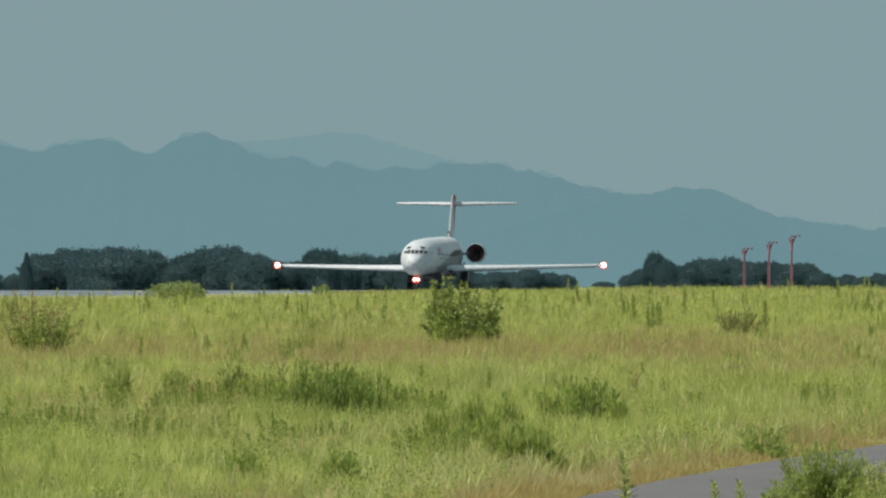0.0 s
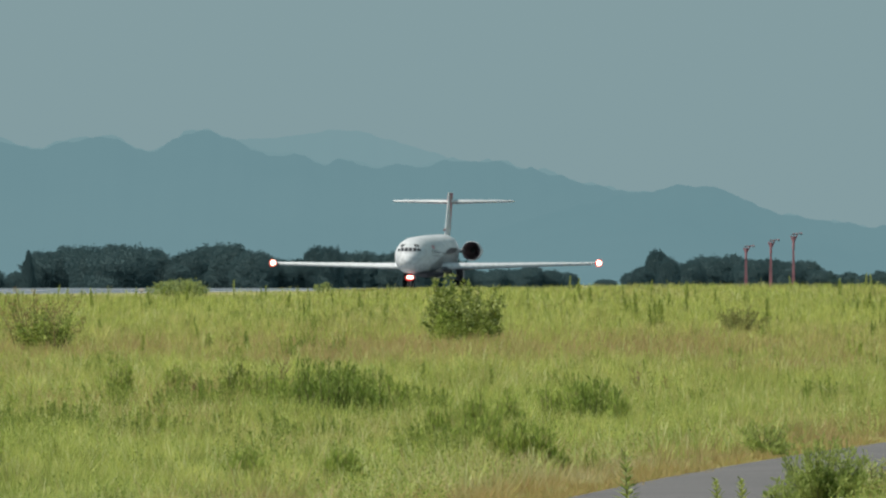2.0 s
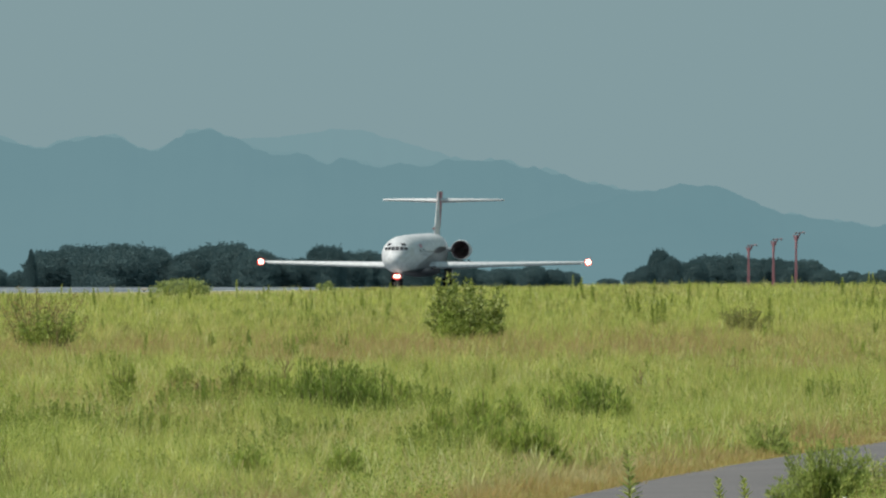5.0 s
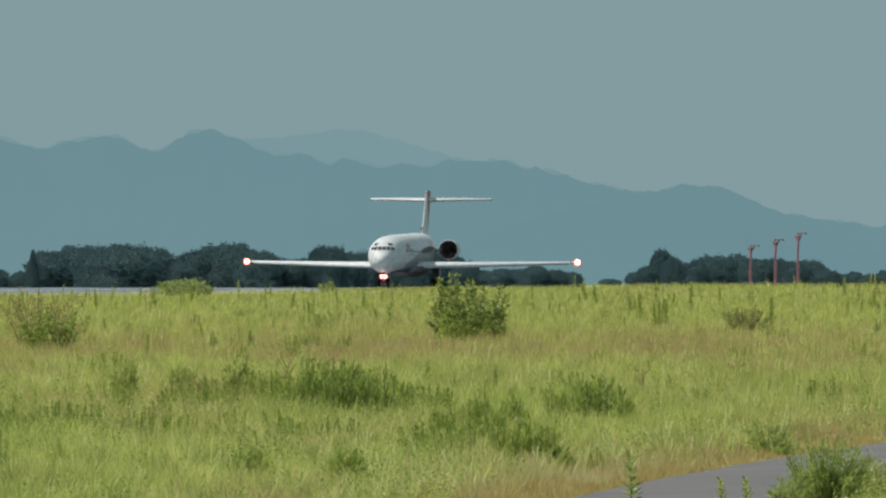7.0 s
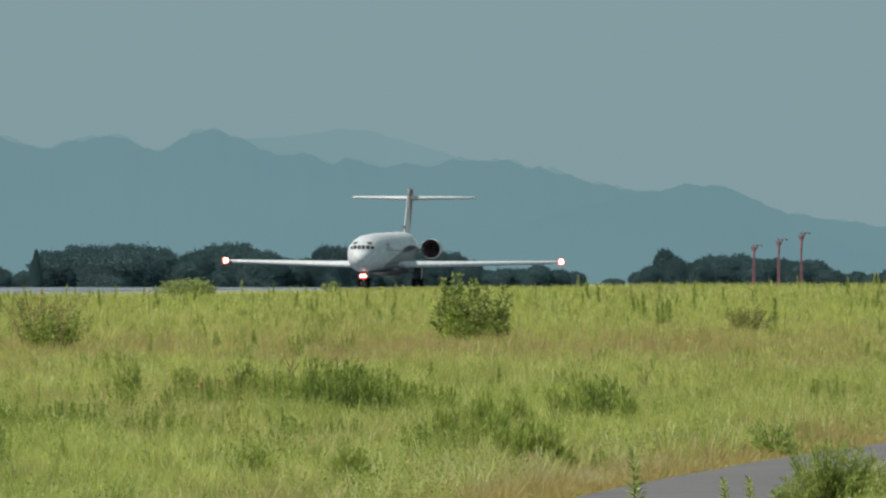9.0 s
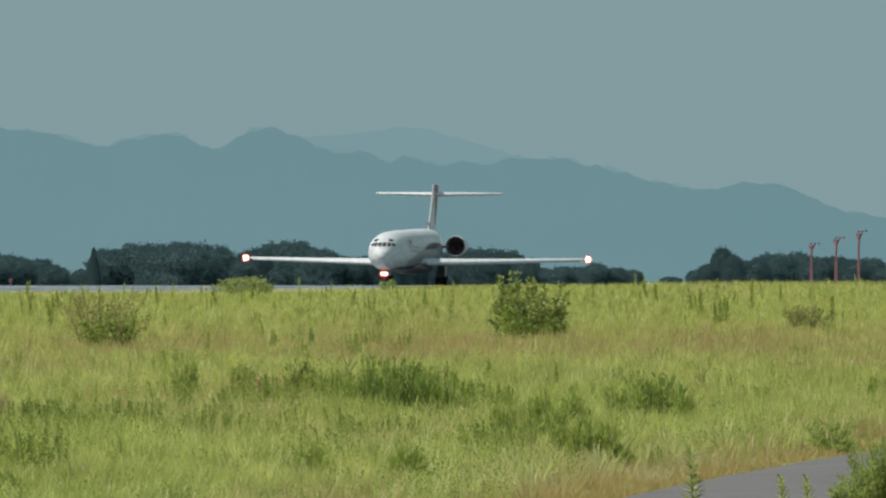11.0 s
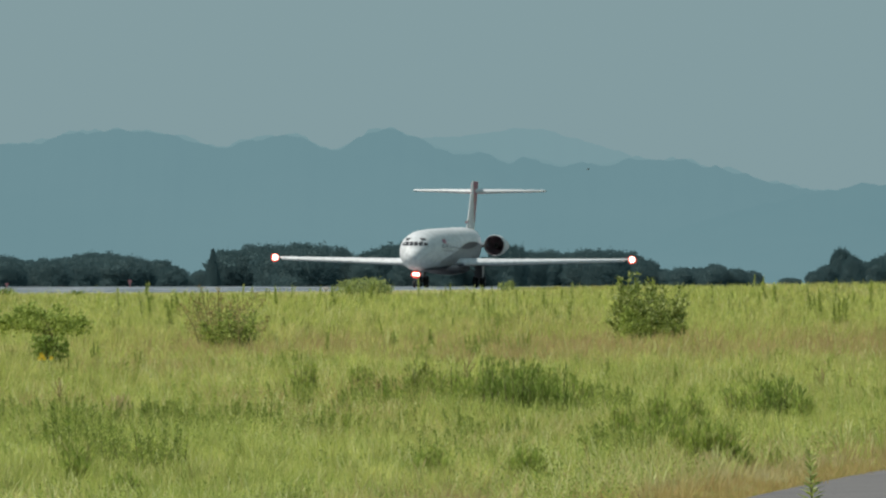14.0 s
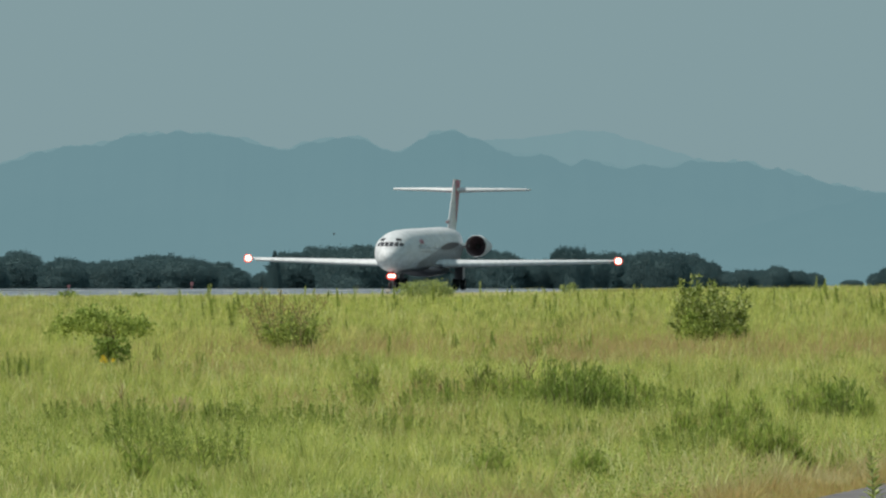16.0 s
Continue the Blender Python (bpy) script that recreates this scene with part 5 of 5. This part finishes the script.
for i_, (u_, y_, h_) in enumerate(((-303, 163, 0.55), (340, 158, 0.34), (395, 163, 0.26), (498, 178, 0.34), (508, 179, 0.30), (-445, 160, 0.30), (-470, 157, 0.26), (-1010, 150, 0.34), (-690, 258, 0.9), (-745, 262, 1.0))):
    build_dead_weed(u_, y_, h_, 90 + i_)
build_straw(-910, 128)
build_flower(-1030, 208)
build_stake(703, 86, 0.105)


def build_insect():
    b = thing("insect", Matrix(), "small brown flying insect with blurred pale wings", "insect")
    bm = bmesh.new()
    loft(bm, [[(p, r * math.cos(a), r * math.sin(a)) for a in np.linspace(0, 2 * math.pi, 10, endpoint=False)] for p, r in ((-0.0052, 0.0003), (-0.004, 0.0009), (-0.001, 0.0010), (0.001, 0.0007), (0.0025, 0.0012), (0.0042, 0.0011), (0.0052, 0.0004))])
    part("body", bm, M_INSECT, b)
    for sg in (-1, 1):
        bm = bmesh.new()
        f = bm.faces.new([bm.verts.new(p) for p in ((0.0025, 0, 0.0006), (0.003, sg * 0.0025, 0.0052), (0.0005, sg * 0.003, 0.007), (-0.0005, sg * 0.002, 0.0045))])
        bmesh.ops.solidify(bm, geom=[f], thickness=0.0002)
        part("wing", bm, M_INWING, b, smooth=False)
    return b


insect = build_insect()


# ---- a swallow over the field ----
def build_bird():
    b = thing("bird", Matrix(), "small dark swallow in flight above the grass", "bird")
    bm = bmesh.new()
    loft(bm, [[(r * math.cos(a), y, r * 0.9 * math.sin(a)) for a in np.linspace(0, 2 * math.pi, 10, endpoint=False)] for y, r in ((-0.10, 0.004), (-0.085, 0.02), (-0.04, 0.03), (0.03, 0.026), (0.09, 0.01), (0.10, 0.006))])
    part("body", bm, M_BIRD, b)
    bm = bmesh.new()
    for sg in (-1, 1):
        f = bm.faces.new([bm.verts.new(p) for p in ((0, 0.085, 0), (sg * 0.02, 0.09, 0), (sg * 0.045, 0.19, 0), (sg * 0.01, 0.12, 0))])
    bmesh.ops.solidify(bm, geom=bm.faces[:], thickness=0.004)
    part("tail", bm, M_BIRD, b, smooth=False)
    for sg in (-1, 1):
        bm = bmesh.new()
        bm.faces.new([bm.verts.new(p) for p in ((0, -0.045, 0), (sg * 0.09, -0.06, 0), (sg * 0.22, 0.05, 0), (sg * 0.10, 0.005, 0), (0, 0.03, 0))])
        bmesh.ops.solidify(bm, geom=bm.faces[:], thickness=0.006)
        w = part("wing", bm, M_BIRD, b, smooth=False)
        bird_wings.append((w, sg))
    return b


bird_wings = []
bird = build_bird()

AIRLINER_ROWS = [  # seconds, x, y, bank and heading in degrees
    (0.0, -0.18, 1222.49, 0.00, -5.39),
    (0.5, -0.31, 1222.49, 0.01, -5.49),
    (1.0, -0.46, 1222.49, 0.03, -5.59),
    (1.5, -0.63, 1222.49, 0.04, -5.67),
    (2.0, -0.80, 1222.49, 0.06, -5.75),
    (2.5, -0.99, 1222.44, 0.07, -5.82),
    (3.0, -1.20, 1222.04, 0.09, -5.90),
    (3.5, -1.42, 1221.24, 0.10, -5.97),
    (4.0, -1.65, 1220.04, 0.11, -5.99),
    (4.5, -1.90, 1218.43, 0.13, -6.01),
    (5.0, -2.17, 1216.43, 0.14, -6.03),
    (5.5, -2.47, 1214.02, 0.16, -6.05),
    (6.0, -2.79, 1211.21, 0.17, -6.07),
    (6.5, -3.14, 1208.00, 0.19, -6.08),
    (7.0, -3.54, 1204.39, 0.20, -6.09),
    (7.5, -3.97, 1200.38, 0.21, -6.15),
    (8.0, -4.45, 1195.97, 0.23, -6.20),
    (8.5, -4.99, 1191.15, 0.24, -6.25),
    (9.0, -5.58, 1185.94, 0.26, -6.29),
    (9.5, -6.23, 1180.32, 0.27, -6.36),
    (10.0, -6.95, 1174.31, 0.28, -6.41),
    (10.5, -7.75, 1167.89, 0.30, -6.47),
    (11.0, -8.62, 1161.07, 0.31, -6.52),
    (11.5, -9.57, 1153.85, 0.33, -6.56),
    (12.0, -10.60, 1146.23, 0.34, -6.62),
    (12.5, -11.72, 1138.20, 0.35, -6.66),
    (13.0, -12.93, 1129.78, 0.37, -6.71),
    (13.5, -14.24, 1120.96, 0.38, -6.76),
    (14.0, -15.63, 1111.73, 0.39, -6.80),
    (14.5, -17.12, 1102.10, 0.41, -6.83),
    (15.0, -18.70, 1092.07, 0.42, -6.87),
    (15.5, -20.38, 1081.64, 0.44, -6.89),
    (16.0, -22.14, 1070.81, 0.45, -6.92),
]

BIRD_ROWS = [  # seconds, bearing, height above the eye in 1/22000 rad
    (0.0, 3800, 420), (11.0, 1180, 150), (12.4, 400, 187), (12.7, 273, 212), (13.0, 207, 229), (13.3, 123, 235), (13.5, 57, 228), (13.7, -7, 224), (14.0, -72, 196), (14.2, -118, 170), (14.5, -206, 121), (14.7, -262, 70), (15.0, -335, 20), (15.5, -410, 20), (15.8, -522, 58), (15.9, -579, 75), (16.0, -632, 85)]

INSECT_ROWS = [(0.0, 3200, 300), (1.3, 1900, 240), (1.4, 1000, 180), (1.5, 608, 113), (1.6, 1000, 40), (1.7, 1900, -20), (16.0, 9000, 300)]


def motions():
    walk(airliner, [(t, pose(x, y, runway_z(y), 0, bank, head)) for t, x, y, bank, head in AIRLINER_ROWS])
    # wheels roll with the ground covered, in small steps
    times = np.arange(0, 16.01, 1 / 30)
    run = np.interp(times, [r[0] for r in AIRLINER_ROWS], [r[2] for r in AIRLINER_ROWS])
    for w, radius in wheels:
        turn, rows, home = 0.0, [], w.location.copy()
        for i, t in enumerate(times):
            if i:
                turn += min(math.degrees((run[i - 1] - run[i]) / radius), 84.0)
            rows.append((t, pose(*home, turn, 0, 0)))
        walk(w, rows)
    y = 850.0
    rows = []
    for i, (t, u, up) in enumerate(BIRD_ROWS):
        rows.append((t, pose(side(u, y), y, EYE_Z + up / FOCAL * y, 0, 12 * math.sin(i * 2.0), -86 + 8 * math.sin(i * 1.3))))
    walk(bird, rows)
    # the insect darts in and out of view about a dozen metres off
    walk(insect, [(t, pose(side(u, 12.0), 12.0, EYE_Z + up / FOCAL * 12.0, 0, -22, 0)) for t, u, up in INSECT_ROWS])
    for w, sg in bird_wings:
        walk(w, [(t, pose(0, 0, 0, 0, sg * 32 * math.sin(t * 38.0), 0)) for t in np.arange(0, 16.01, 1 / 30)])


motions()
